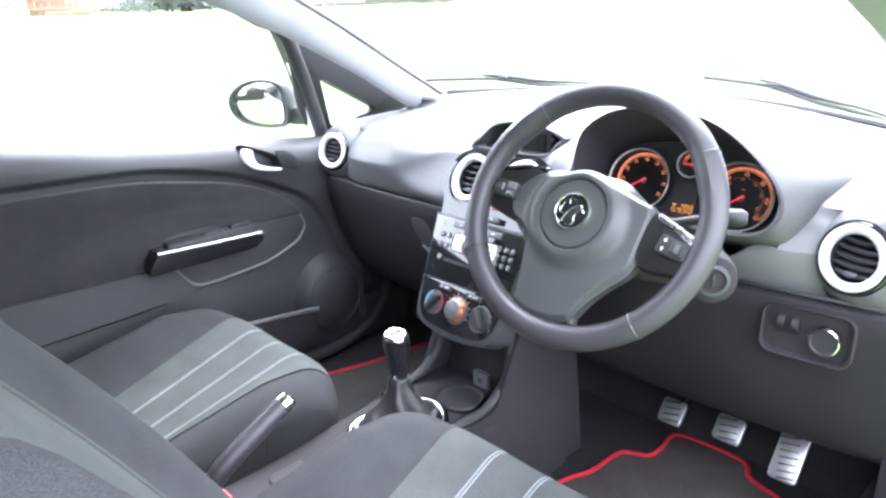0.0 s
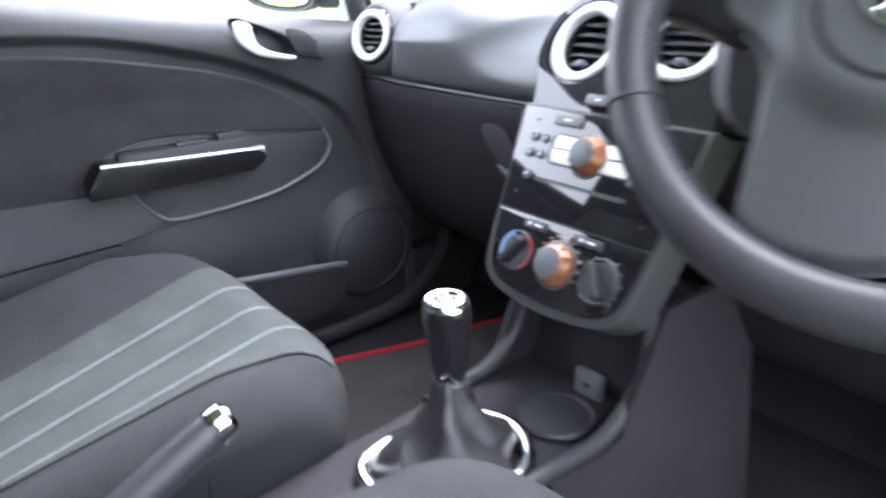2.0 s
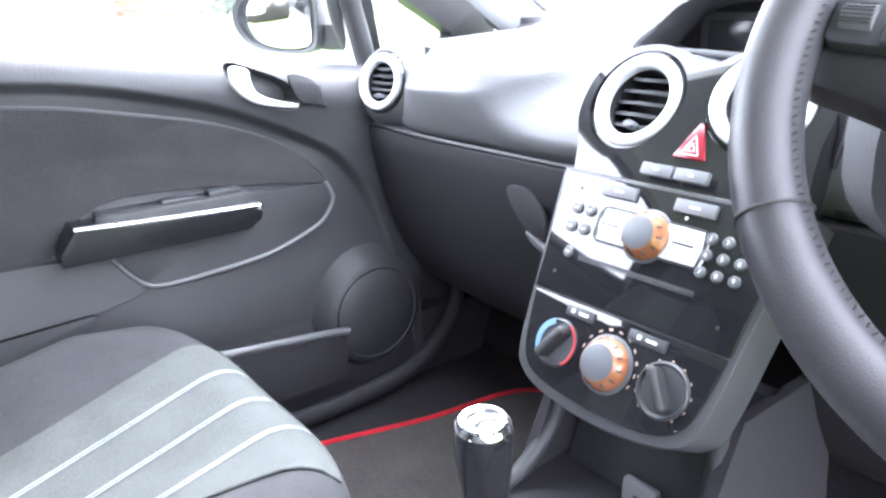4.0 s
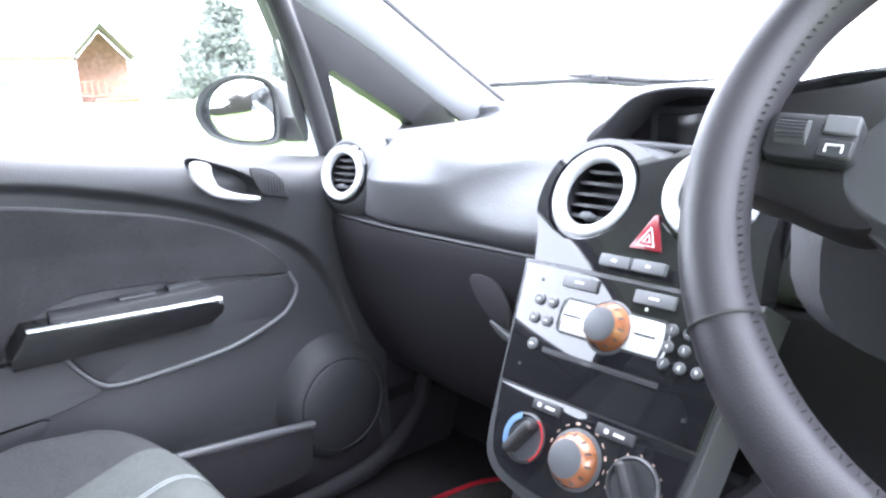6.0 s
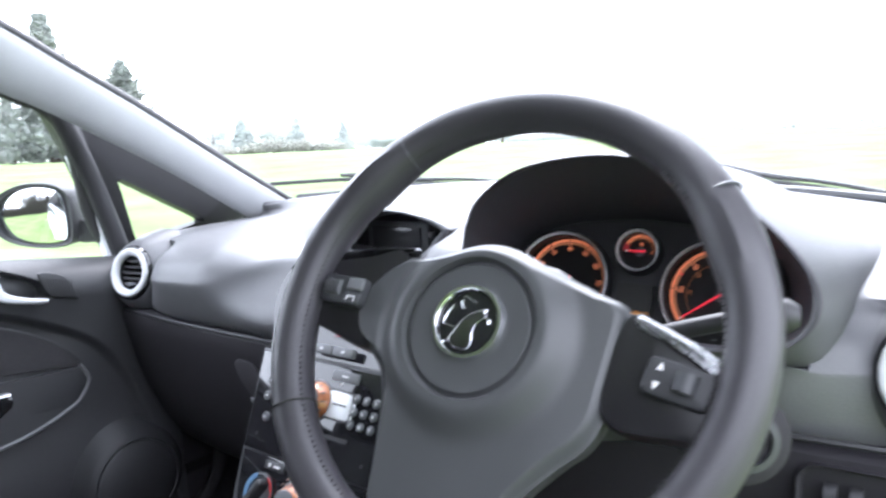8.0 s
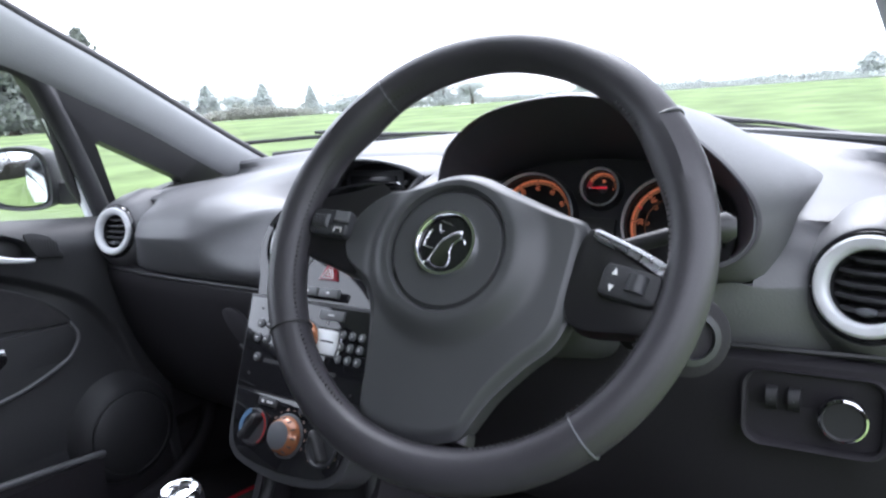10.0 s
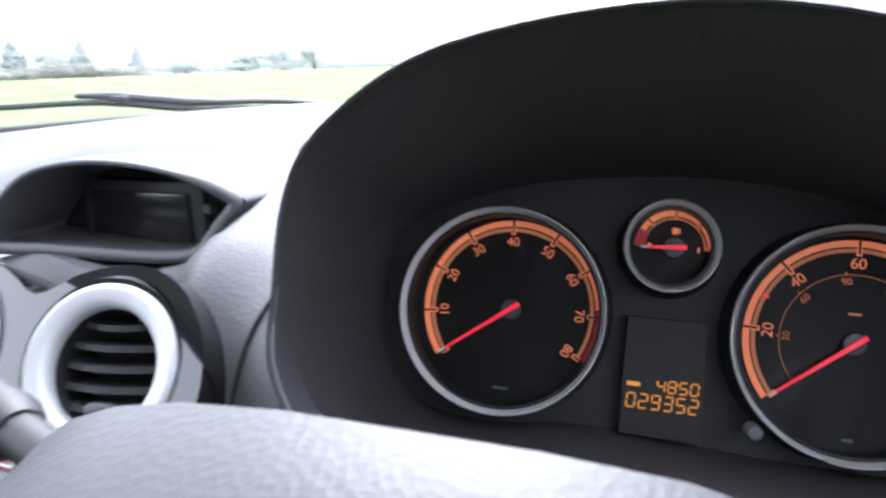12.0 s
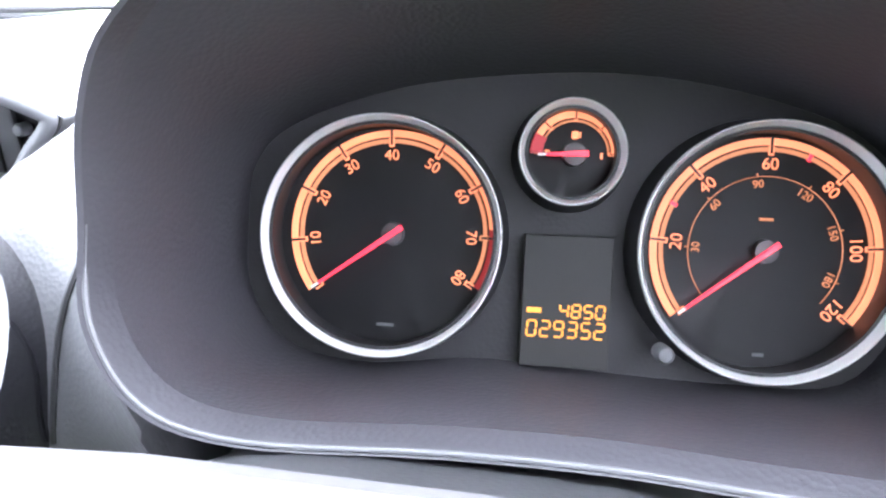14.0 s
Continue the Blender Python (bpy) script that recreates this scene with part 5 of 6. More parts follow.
SPOKEB = material("satin_black_spoke", (0.013, 0.0125, 0.014), 0.32)
for s in (1, -1):
    sp = part("spoke", plate(bmesh.new(), path2([(s * 0.090, 0.032 if s > 0 else 0.039), (s * 0.125, 0.022 if s > 0 else 0.030), (s * 0.163, 0.008 if s > 0 else 0.015), (s * 0.168, -0.010), (s * 0.165, -0.032), (s * 0.135, -0.038), (s * 0.098, -0.042), (s * 0.085, -0.02)], 4, True), 0.008, Matrix(), 0.005, back=-0.016), SPOKEB, wheel, "dark satin spoke with switches", m=Matrix.Translation((0, 0, -0.012)))
    part("spoke_trim", plate(bmesh.new(), [(x + (0.012 if s < 0 and x > -0.11 else 0.0), y + (0.0125 if s < 0 else 0.0)) for x, y in path2([(s * 0.098, 0.0315), (s * 0.130, 0.0230), (s * 0.160, 0.0110), (s * 0.164, 0.002), (s * 0.160, 0.002), (s * 0.130, 0.0150), (s * 0.099, 0.0235)], 4, True)], 0.0125 if s > 0 else 0.007, Matrix(), 0.004, back=0.0), TRIMS if s > 0 else GLOSS, sp, "satin silver spoke trim" if s > 0 else "dark gloss spoke trim")
    rot = Matrix.Translation((s * 0.131, -0.005, 0)) @ Matrix.Rotation(s * -0.06, 4, "Z") @ Matrix.Translation((s * -0.133, 0.011, 0))
    pod = part("switch_pod", plate(bmesh.new(), rounded(0.041, 0.024, 0.005, 4, s * 0.133, -0.011), 0.016, rot, 0.003, back=0.004), DOORP if s > 0 else BTN, sp)
    if s > 0:
        part("thumb_wheel", tube(bmesh.new(), [rot @ Vector((0.138, -0.016, 0.0145)), rot @ Vector((0.138, -0.004, 0.0145))], 0.0075, 16), BTN, pod)
        for yy, up in ((-0.005, 1), (-0.0165, -1)):
            part("arrow_mark", plate(bmesh.new(), [(0.1195, yy - 0.002 * up), (0.1235, yy - 0.002 * up), (0.1215, yy + 0.003 * up)], 0.0166, rot, 0, back=0.015), LABEL, pod)
    else:
        part("switch_button", boxed((-0.121, -0.005, 0.0165), (0.015, 0.0095, 0.003), rot, 0.001, 1), BTNL, pod)
        part("switch_button", boxed((-0.121, -0.017, 0.0165), (0.015, 0.0095, 0.003), rot, 0.001, 1), BTN, pod)
        part("scroll_roller", tube(bmesh.new(), [rot @ Vector((-0.148, -0.010, 0.0145)), rot @ Vector((-0.134, -0.010, 0.0145))], 0.0065, 16), BTNL, pod)
        for k in range(6):
            part("roller_rib", boxed((-0.141, -0.0145 + 0.0018 * k, 0.0215 - 0.0004 * abs(k - 2.5)), (0.013, 0.0007, 0.0010), rot), BLACK, pod)
        bm = bmesh.new()
        tube(bm, [rot @ Vector(p) for p in ((-0.1245, -0.0190, 0.0184), (-0.1245, -0.0155, 0.0184), (-0.1175, -0.0155, 0.0184), (-0.1175, -0.0190, 0.0184))], 0.0006, 6)
        part("phone_mark", bm, LABEL, pod)
part("lower_spoke", plate(bmesh.new(), path2([(-0.045, -0.136), (-0.051, -0.144), (-0.066, -0.149), (-0.090, -0.140), (-0.06, -0.168), (0.0, -0.176), (0.05, -0.168), (0.085, -0.143), (0.062, -0.150), (0.044, -0.151), (0.038, -0.132), (0.0, -0.142)], 4, True), -0.0125, Matrix(), 0.005, 3, back=-0.030), LEATHER, wheel, "leather-covered lower spoke")

# ---- steering column ----
col = thing("steering_column", "dark plastic steering column cowl with stalk and ignition", "steering column")
rows = []
for y, zc, w, h in ((0.060, 0.895, 0.070, 0.058), (0.085, 0.899, 0.088, 0.068), (0.115, 0.900, 0.095, 0.0720), (0.14, 0.888, 0.095, 0.064), (0.20, 0.845, 0.088, 0.055), (0.30, 0.80, 0.088, 0.045)):
    rows.append([Vector((0.328 + w * (abs(math.cos(a)) ** 0.6) * (0.70 if math.cos(a) > 0 else -1.5), y, zc + h * (abs(math.sin(a)) ** 0.6) * (1 if math.sin(a) > 0 else -1))) for a in [2 * math.pi * k / 32 for k in range(32)]])
bm = bmesh.new()
faces_of(bm, rows)
part("column_cowl", bm, TRIMG, col)
bm = bmesh.new()
tube(bm, spline([(0.40, 0.085, 0.912), (0.46, 0.090, 0.934), (0.512, 0.10, 0.9495)], 6), 0.0065, 10)
stk = part("stalk", bm, BLACK, col, "dark wiper stalk with a grey tip")
bm = bmesh.new()
tube(bm, [(0.508, 0.10, 0.949), (0.515, 0.102, 0.950), (0.536, 0.110, 0.951), (0.542, 0.112, 0.951)], [0.008, 0.0115, 0.0115, 0.007], 16)
part("stalk_tip", bm, BLACK, stk)
bm = bmesh.new()
tube(bm, spline([(0.27, 0.105, 0.930), (0.215, 0.115, 0.940), (0.176, 0.125, 0.944)], 6), 0.0065, 10)
stk = part("stalk", bm, BLACK, col, "dark indicator stalk with white marks")
bm = bmesh.new()
tube(bm, [(0.180, 0.124, 0.944), (0.173, 0.126, 0.944), (0.142, 0.134, 0.944), (0.136, 0.136, 0.944)], [0.007, 0.0098, 0.0098, 0.006], 16)
tip = part("stalk_tip", bm, BLACK, stk)
for k in range(3):
    part("light_mark", boxed((0.147 + 0.008 * k, 0.1290 - 0.002 * k, 0.9532), (0.0012 if k != 1 else 0.0030, 0.004, 0.0014), pose(0, 0, 0)), LABEL, tip)
im = axes((0.512, 0.095, 0.868), (0.8, 0.6, 0), (0, 0.15, 1))
ig = part("ignition_housing", lathe(bmesh.new(), [(0.036, -0.09), (0.034, -0.01), (0.031, 0.006), (0.026, 0.009), (0.0, 0.009)], im, 36), LOWER, col, "dark ignition surround")
part("ignition_ring", lathe(bmesh.new(), [(0.021, 0.006), (0.021, 0.012), (0.016, 0.013), (0.0155, 0.006)], im, 32, close=True), BTN, ig, "dark ring round the key slot")
part("ignition_barrel", boxed((0, 0, 0.008), (0.004, 0.016, 0.008), im, 0.001), BLACK, ig)

# ---- light switch panel ----
lm = axes((0.576, 0.280, 0.742), (1, 0.08, 0), (0, 0.10, 1))
lp = thing("light_switch_panel", "dark recessed panel with rotary light switch", "switch panel", m=lm)
bm = bmesh.new()
o = rounded(0.125, 0.076, 0.018, 5)
faces_of(bm, [[Vector((x * k, y * k, h)) for x, y in o] for k, h in ((1.02, -0.01), (1.03, 0.002), (1.0, 0.0045), (0.95, 0.002), (0.92, -0.014), (0.1, -0.015))])
part("panel_frame", bm, LOWER, lp)
part("panel_plate", plate(bmesh.new(), rounded(0.110, 0.062, 0.014, 5), -0.0105, Matrix(), 0.001, back=-0.016), BLACK, lp, "black switch plate")
part("light_knob", lathe(bmesh.new(), [(0.0205, -0.013), (0.0205, 0.006), (0.0185, 0.008), (0.017, 0.006), (0, 0.006)], Matrix.Translation((0.026, -0.002, 0)), 36), BLACK, lp)
part("knob_ring", lathe(bmesh.new(), [(0.0208, 0.004), (0.0208, 0.0082), (0.0192, 0.0088), (0.0188, 0.004)], Matrix.Translation((0.026, -0.002, 0)), 36, close=True), CHROME, lp, "thin chrome ring")
for x in (-0.036, -0.016):
    part("rotary_wheel", tube(bmesh.new(), [(x - 0.005, 0.010, -0.006), (x + 0.005, 0.010, -0.006)], 0.012, 18), BLACK, lp)
    part("wheel_mark", boxed((x, 0.010, 0.0062), (0.0010, 0.0016, 0.0006)), KNOB, lp)

# ---- centre stack ----
SM = axes((0.0, 0.165, 0.720), (1, 0, 0), (0, 0.5, 1))
K = 1.118


def sv(z):
    return (z - 0.72) * K


stack = thing("centre_stack", "gloss black centre stack with grey edge trim", "centre console", m=SM)
fr = [(-0.1300, sv(0.8100)), (-0.1185, sv(0.72)), (-0.1085, sv(0.645)), (-0.095, sv(0.6205)), (-0.063, sv(0.6085)), (0, sv(0.603))]
fr = fr + [(-x, y) for x, y in fr[-2::-1]]
bm = bmesh.new()
plate(bm, path2(fr, 4) , 0.003, Matrix(), 0.003, back=-0.05)
part("edge_trim", bm, TRIMG, stack, "grey edge trim")
low = [(-0.1085, sv(0.6935)), (-0.099, sv(0.648)), (-0.086, sv(0.627)), (-0.058, sv(0.617)), (0, sv(0.613))]
low = path2(low, 4)
low += [(-x, y) for x, y in low[-2::-1]]
cl = part("climate_panel", plate(bmesh.new(), low, 0.006, Matrix(), 0.0015, back=-0.01), GLOSS, stack, "gloss black heater control panel")
rad = part("radio", plate(bmesh.new(), [(-0.1095, sv(0.6955)), (-0.1215, sv(0.806)), (0.1215, sv(0.806)), (0.1095, sv(0.6955))], 0.007, Matrix(), 0.0015, back=-0.01), GLOSS, stack, "gloss black radio with silver dial surround")
up = path2([(x, sv(z)) for x, z in ((-0.122, 0.808), (-0.132, 0.835), (-0.146, 0.860), (-0.149, 0.885), (-0.142, 0.910), (-0.120, 0.931), (-0.083, 0.939), (-0.045, 0.932), (-0.017, 0.921), (0.012, 0.934), (0.050, 0.942), (0.083, 0.935), (0.106, 0.915), (0.115, 0.890), (0.114, 0.860), (0.117, 0.835), (0.122, 0.808))], 3)
UPM = SM.inverted() @ axes((0, 0.215, 0.808), (1, 0, 0), (0, 0.63, 1)) @ Matrix.Translation((0, -sv(0.808), 0))
bm = bmesh.new()
flat = UPM.inverted() @ SM.inverted()
loops = [[(x, y) for x, y in up]]
for x, y, z, yaw, r in VENTS:
    c = flat @ Vector((x, y, z))
    loops.append([(c.x + (r + 0.005) * math.cos(2 * math.pi * k / 40), c.y + (r + 0.005) * math.sin(2 * math.pi * k / 40)) for k in range(40)])
edges = []
for loop in loops:
    vs = [bm.verts.new(UPM @ Vector((x, y, 0.003))) for x, y in loop]
    bk = [bm.verts.new(UPM @ Vector((x, y, -0.030))) for x, y in loop]
    edges += [bm.edges.new((vs[k], vs[(k + 1) % len(vs)])) for k in range(len(vs))]
    for k in range(len(vs)):
        bm.faces.new((vs[k], bk[k], bk[(k + 1) % len(vs)], vs[(k + 1) % len(vs)]))
bmesh.ops.triangle_fill(bm, use_beauty=True, edges=edges, normal=(UPM.to_3x3() @ Vector((0, 0, 1))))
bmesh.ops.recalc_face_normals(bm, faces=bm.faces)
upper = part("vent_panel", bm, GLOSS, stack, "gloss black panel round the centre vents")
# hazard switch and two small buttons
hz = part("hazard_switch", plate(bmesh.new(), [(x + 0.003, y * 1.0 + sv(0.847)) for x, y in [(-0.0175, -0.0135), (0.0175, -0.0135), (0.0022, 0.0225), (-0.0022, 0.0225)]], 0.0060, UPM, 0.002, back=-0.02), material("dark_red_lens", (0.20, 0.010, 0.020), 0.25, coat=0.4), stack, "red triangular hazard switch")
bm = bmesh.new()
T3 = [Vector((0.003 + 0.0105 * math.cos(radians(a)), sv(0.847) - 0.0038 + 0.0125 * math.sin(radians(a)), 0.0063)) for a in (90, 210, 330)]
hc = Vector((0.003, sv(0.847) - 0.0038, 0.0063))
tube(bm, T3, 0.0010, 6, loop=True, up=(0, 0, 1))
tube(bm, [hc + (p - hc) * 0.42 for p in T3], 0.0008, 6, loop=True, up=(0, 0, 1))
bmesh.ops.transform(bm, matrix=UPM, verts=bm.verts)
part("triangle_mark", bm, LABEL, hz)
for x in (-0.017, 0.020):
    b = part("small_button", boxed((x, sv(0.8215), 0.006), (0.034, 0.0115, 0.007), bevel=0.0015), BTNL, stack)
    part("button_mark", boxed((x, sv(0.8215), 0.0097), (0.005, 0.0022, 0.0004)), LABEL, b)
# radio controls
for x, z, w in ((-0.047, 0.7965, 0.040), (0.036, 0.7965, 0.042)):
    b = part("long_button", boxed((x, sv(z), 0.008), (w, 0.0125, 0.005), bevel=0.0015), BTNL, rad)
    part("button_mark", boxed((x, sv(z), 0.0107), (0.010, 0.0018, 0.0004)), LABEL, b)


def round_button(x, z, r, text, parent, mat=BTNL):
    b = part("round_button", lathe(bmesh.new(), [(r, 0.004), (r, 0.0085), (r * 0.8, 0.0098), (0, 0.010)], Matrix.Translation((x, sv(z), 0)), 20), mat, parent)
    if text:
        words(text, 0.0058, Matrix.Translation((x, sv(z), 0.0101)), LABEL, b, "button_numeral", 0.0002)
    else:
        part("button_mark", boxed((x, sv(z), 0.0101), (0.0042, 0.0014, 0.0004)), LABEL, b)


for x, z in ((-0.0905, 0.7745), (-0.0735, 0.7745), (-0.0905, 0.7570), (-0.0735, 0.7570), (-0.0825, 0.734)):
    round_button(x, z, 0.0060, "", rad, BTNM)
for k in range(9):
    round_button(0.0600 + 0.0160 * (k % 3), 0.7765 - 0.0135 * (k // 3), 0.0054, str(k + 1), rad, BTNM)
part("dial_surround", plate(bmesh.new(), path2([(-0.0570, sv(0.7530)), (-0.0590, sv(0.766)), (-0.0555, sv(0.7790)), (-0.0535, sv(0.7800)), (-0.02, sv(0.7800)), (0.03, sv(0.7800)), (0.0505, sv(0.7795)), (0.0525, sv(0.7780)), (0.0545, sv(0.766)), (0.0525, sv(0.7540)), (0.0505, sv(0.7520)), (0.03, sv(0.7515)), (-0.03, sv(0.7515)), (-0.0550, sv(0.7518))], 3, True), 0.0085, Matrix(), 0.0015, back=0.004), SILVER, rad, "satin silver plate behind the volume dial")
for x in (-0.045, 0.036):
    part("rocker_gap", boxed((x, sv(0.7665), 0.0086), (0.022, 0.0022, 0.0008)), BLACK, rad)
part("surround_gap", plate(bmesh.new(), rounded(0.122, 0.0365, 0.010, 5, -0.0015, sv(0.7658)), 0.0074, Matrix(), 0.0003, 1, back=0.004), BLACK, rad, "black gap round the dial plate")
part("surround_edge", tube(bmesh.new(), spline([(0.0575, sv(0.7790), 0.0078), (0.0598, sv(0.766), 0.0078), (0.0570, sv(0.7525), 0.0078)], 6), 0.0011, 6), TRIMS, rad, "thin bright edge")
part("status_lamp", boxed((0.030, sv(0.7875), 0.0076), (0.0032, 0.0032, 0.0010), bevel=0.0004, seg=1), LABEL, rad)


def amber_knob(x, z, r, h, parent, cap=0.66):
    """A cone-sided amber knob with a grey cap and dark marks down its side."""
    M = Matrix.Translation((x, sv(z), 0))
    k = part("rotary_knob", lathe(bmesh.new(), [(r * 1.0, 0.006), (r * 1.0, 0.0105), (r * 0.96, 0.0130), (r * 0.74, h), (r * 0.70, h + 0.0004), (r * 0.6, h)], M, 48), AMBK, parent, "amber banded rotary knob")
    part("knob_collar", lathe(bmesh.new(), [(r * 1.12, 0.005), (r * 1.12, 0.0072), (r * 1.05, 0.0085), (r * 0.99, 0.0085), (r * 0.99, 0.005)], M, 48, close=True), KNOB, k)
    part("knob_cap", lathe(bmesh.new(), [(r * 0.70, h - 0.001), (r * 0.70, h + 0.0009), (r * (cap - 0.03), h + 0.0017), (0, h + 0.0012)], M, 48), KNOB, k, "grey knob cap")
    lean = math.atan2(h - 0.013, r * 0.22)
    for i in range(11):
        a = radians(-60 + 300 * i / 10 + 90 - 180)
        part("knob_mark", boxed((0, 0, 0.0002), (r * 0.24, 0.0019, 0.0009), M @ Matrix.Rotation(a, 4, "Z") @ Matrix.Translation((r * 0.85, 0, (h + 0.013) / 2)) @ Matrix.Rotation(lean, 4, "Y")), BLACK, k)
    return k


amber_knob(-0.003, 0.7655, 0.0232, 0.023, rad)
part("cd_slot", boxed((-0.004, sv(0.7325), 0.0066), (0.130, 0.0032, 0.002)), BLACK, rad, "black disc slot")
part("slot_edge", boxed((-0.004, sv(0.7325) - 0.0028, 0.0072), (0.130, 0.0010, 0.0006)), BTN, rad)
for x, z in ((-0.0945, 0.7925), (-0.0915, 0.7135), (0.0915, 0.7135)):
    part("key_hole", lathe(bmesh.new(), [(0.0018, 0.004), (0.0018, 0.0074), (0, 0.0074)], Matrix.Translation((x, sv(z), 0)), 12), BLACK, rad)
# heater controls
for x, w in ((-0.043, 0.034), (0.035, 0.040)):
    b = part("long_button", boxed((x, sv(0.6855), 0.006), (w, 0.0105, 0.005), bevel=0.0015), BTN, cl)
    part("button_mark", boxed((x - 0.008, sv(0.6855), 0.0087), (0.004, 0.004, 0.0004)), LABEL, b)
    part("button_mark", boxed((x + 0.005, sv(0.6855), 0.0087), (0.011, 0.0026, 0.0004)), LABEL, b)
BLUEP = material("blue_print", (0.12, 0.22, 0.36), 0.3, coat=0.3)
for x, r in ((-0.0585, 0.0225), (0.0645, 0.0235)):
    d = part("heater_dial", lathe(bmesh.new(), [(r * 1.08, 0.004), (r * 1.08, 0.008), (r, 0.0095), (r * 0.93, 0.008), (r * 0.9, 0.006)], Matrix.Translation((x, sv(0.654), 0)), 40), BTN, cl, "dark heater dial with a grip bar")
    part("dial_plate", lathe(bmesh.new(), [(r * 0.92, 0.0065), (0, 0.0075)], Matrix.Translation((x, sv(0.654), 0)), 36), KNOB if x < 0 else BTN, d)
    ang = 58 if x < 0 else -55
    gr = Matrix.Translation((x, sv(0.654), 0)) @ Matrix.Rotation(radians(ang), 4, "Z")
    part("grip_bar", plate(bmesh.new(), rounded(r * 1.75, 0.010, 0.0045), 0.022, gr, 0.004, 3, back=0.006), BLACK, d)
    if x < 0:
        part("cold_arc", arc_band(bmesh.new(), r * 0.80, r * 1.075, 112, 215, 0.0092, 20, 0.0005, Matrix.Translation((x, sv(0.654), 0))), BLUEP, d)
        part("hot_arc", arc_band(bmesh.new(), r * 1.0, r * 1.075, -50, 60, 0.0092, 20, 0.0005, Matrix.Translation((x, sv(0.654), 0))), REDP, d)
    else:
        bm = bmesh.new()
        for a in range(-50, 231, 28):
            box(bm, (r * 1.14, 0, 0.0060), (0.0012 if a % 8 else 0.0018, 0.0022, 0.0005), Matrix.Translation((x, sv(0.654), 0)) @ Matrix.Rotation(radians(a), 4, "Z"))
        part("dial_marks", bm, PRINT, d)
amber_knob(0.003, 0.6545, 0.0250, 0.022, cl)
bm = bmesh.new()
for a in range(-22, 170, 21):
    box(bm, (0.0312, 0, 0.0064), (0.0011 if a % 4 else 0.0022, 0.0040, 0.0005), Matrix.Translation((0.003, sv(0.6555), 0)) @ Matrix.Rotation(radians(a), 4, "Z"))
part("dial_marks", bm, PRINT, cl)

# ---- floor console ----
con = thing("floor_console", "dark plastic floor console between the front seats", "centre console")


def console_half(y):
    return lerp([(-0.75, 0.085), (-0.2, 0.085), (-0.08, 0.098), (0.10, 0.112), (0.24, 0.125)], y)[0]


def console_top(y):
    return lerp([(-0.75, 0.475), (-0.3, 0.47), (-0.13, 0.478), (0.06, 0.482), (0.12, 0.475), (0.24, 0.47)], y)[0]


bm = bmesh.new()
rows = []
for i in range(31):
    y = -0.75 + 1.05 * i / 30
    h, z = console_half(y), console_top(y)
    rows.append([Vector((-h - 0.02, y, 0.29)), Vector((-h, y, z - 0.02)), Vector((-h + 0.012, y, z)), Vector((h - 0.012, y, z)), Vector((h, y, z - 0.02)), Vector((h + 0.02, y, 0.29))])
faces_of(bm, rows)
part("console_body", bm, LOWER, con)
# raised side rails that sweep up into the centre stack
for s in (1, -1):
    bm = bmesh.new()
    row = spline(([(0.094, -0.16, 0.474), (0.096, -0.04, 0.484)] if s > 0 else []) + [(s * 0.094, 0.05, 0.484), (s * 0.096, 0.11, 0.490), (s * 0.096, 0.155, 0.522), (s * 0.094, 0.175, 0.565), (s * 0.092, 0.18, 0.62)], 6)
    tube(bm, row, 0.009, 10, flat=1.0)
    part("console_rail", bm, DOORP, con, "grey rail sweeping up to the centre stack")
    bm = sheet(lambda u, v: Vector((s * (0.108 + 0.03 * v), 0.02 + 0.34 * u, 0.30 + (0.18 + 0.14 * min(1, max(0, (u - 0.30) / 0.2))) * (1 - v))), 16, 6, 0.012, (-s, 0, 0))
    part("console_cheek", bm, LOWER, con)
part("recess_panel", sheet(lambda u, v: Vector((-0.10 + 0.20 * u, 0.20 + 0.05 * v, 0.47 + 0.15 * v)), 6, 6, 0.02, (0, 1, 0)), BLACK, con)
part("cup_holder", lathe(bmesh.new(), [(0.046, 0.005), (0.044, 0.008), (0.040, 0.006), (0.038, -0.03), (0, -0.03)], Matrix.Translation((0.030, 0.105, 0.482)), 36), BLACK, con, "round black cup holder")
sk = part("power_socket", boxed((0.012, 0.185, 0.485), (0.042, 0.012, 0.040), Matrix(), 0.005), BTNL, con, "grey power socket cover")
part("socket_mark", boxed((0.012, 0.178, 0.488), (0.008, 0.001, 0.006)), BLACK, sk)
bm = bmesh.new()
plate(bm, rounded(0.09, 0.14, 0.02), 0.004, Matrix.Translation((0.0, -0.215, 0.470)), 0.003, back=-0.01)
part("handbrake_slot", bm, BLACK, con)

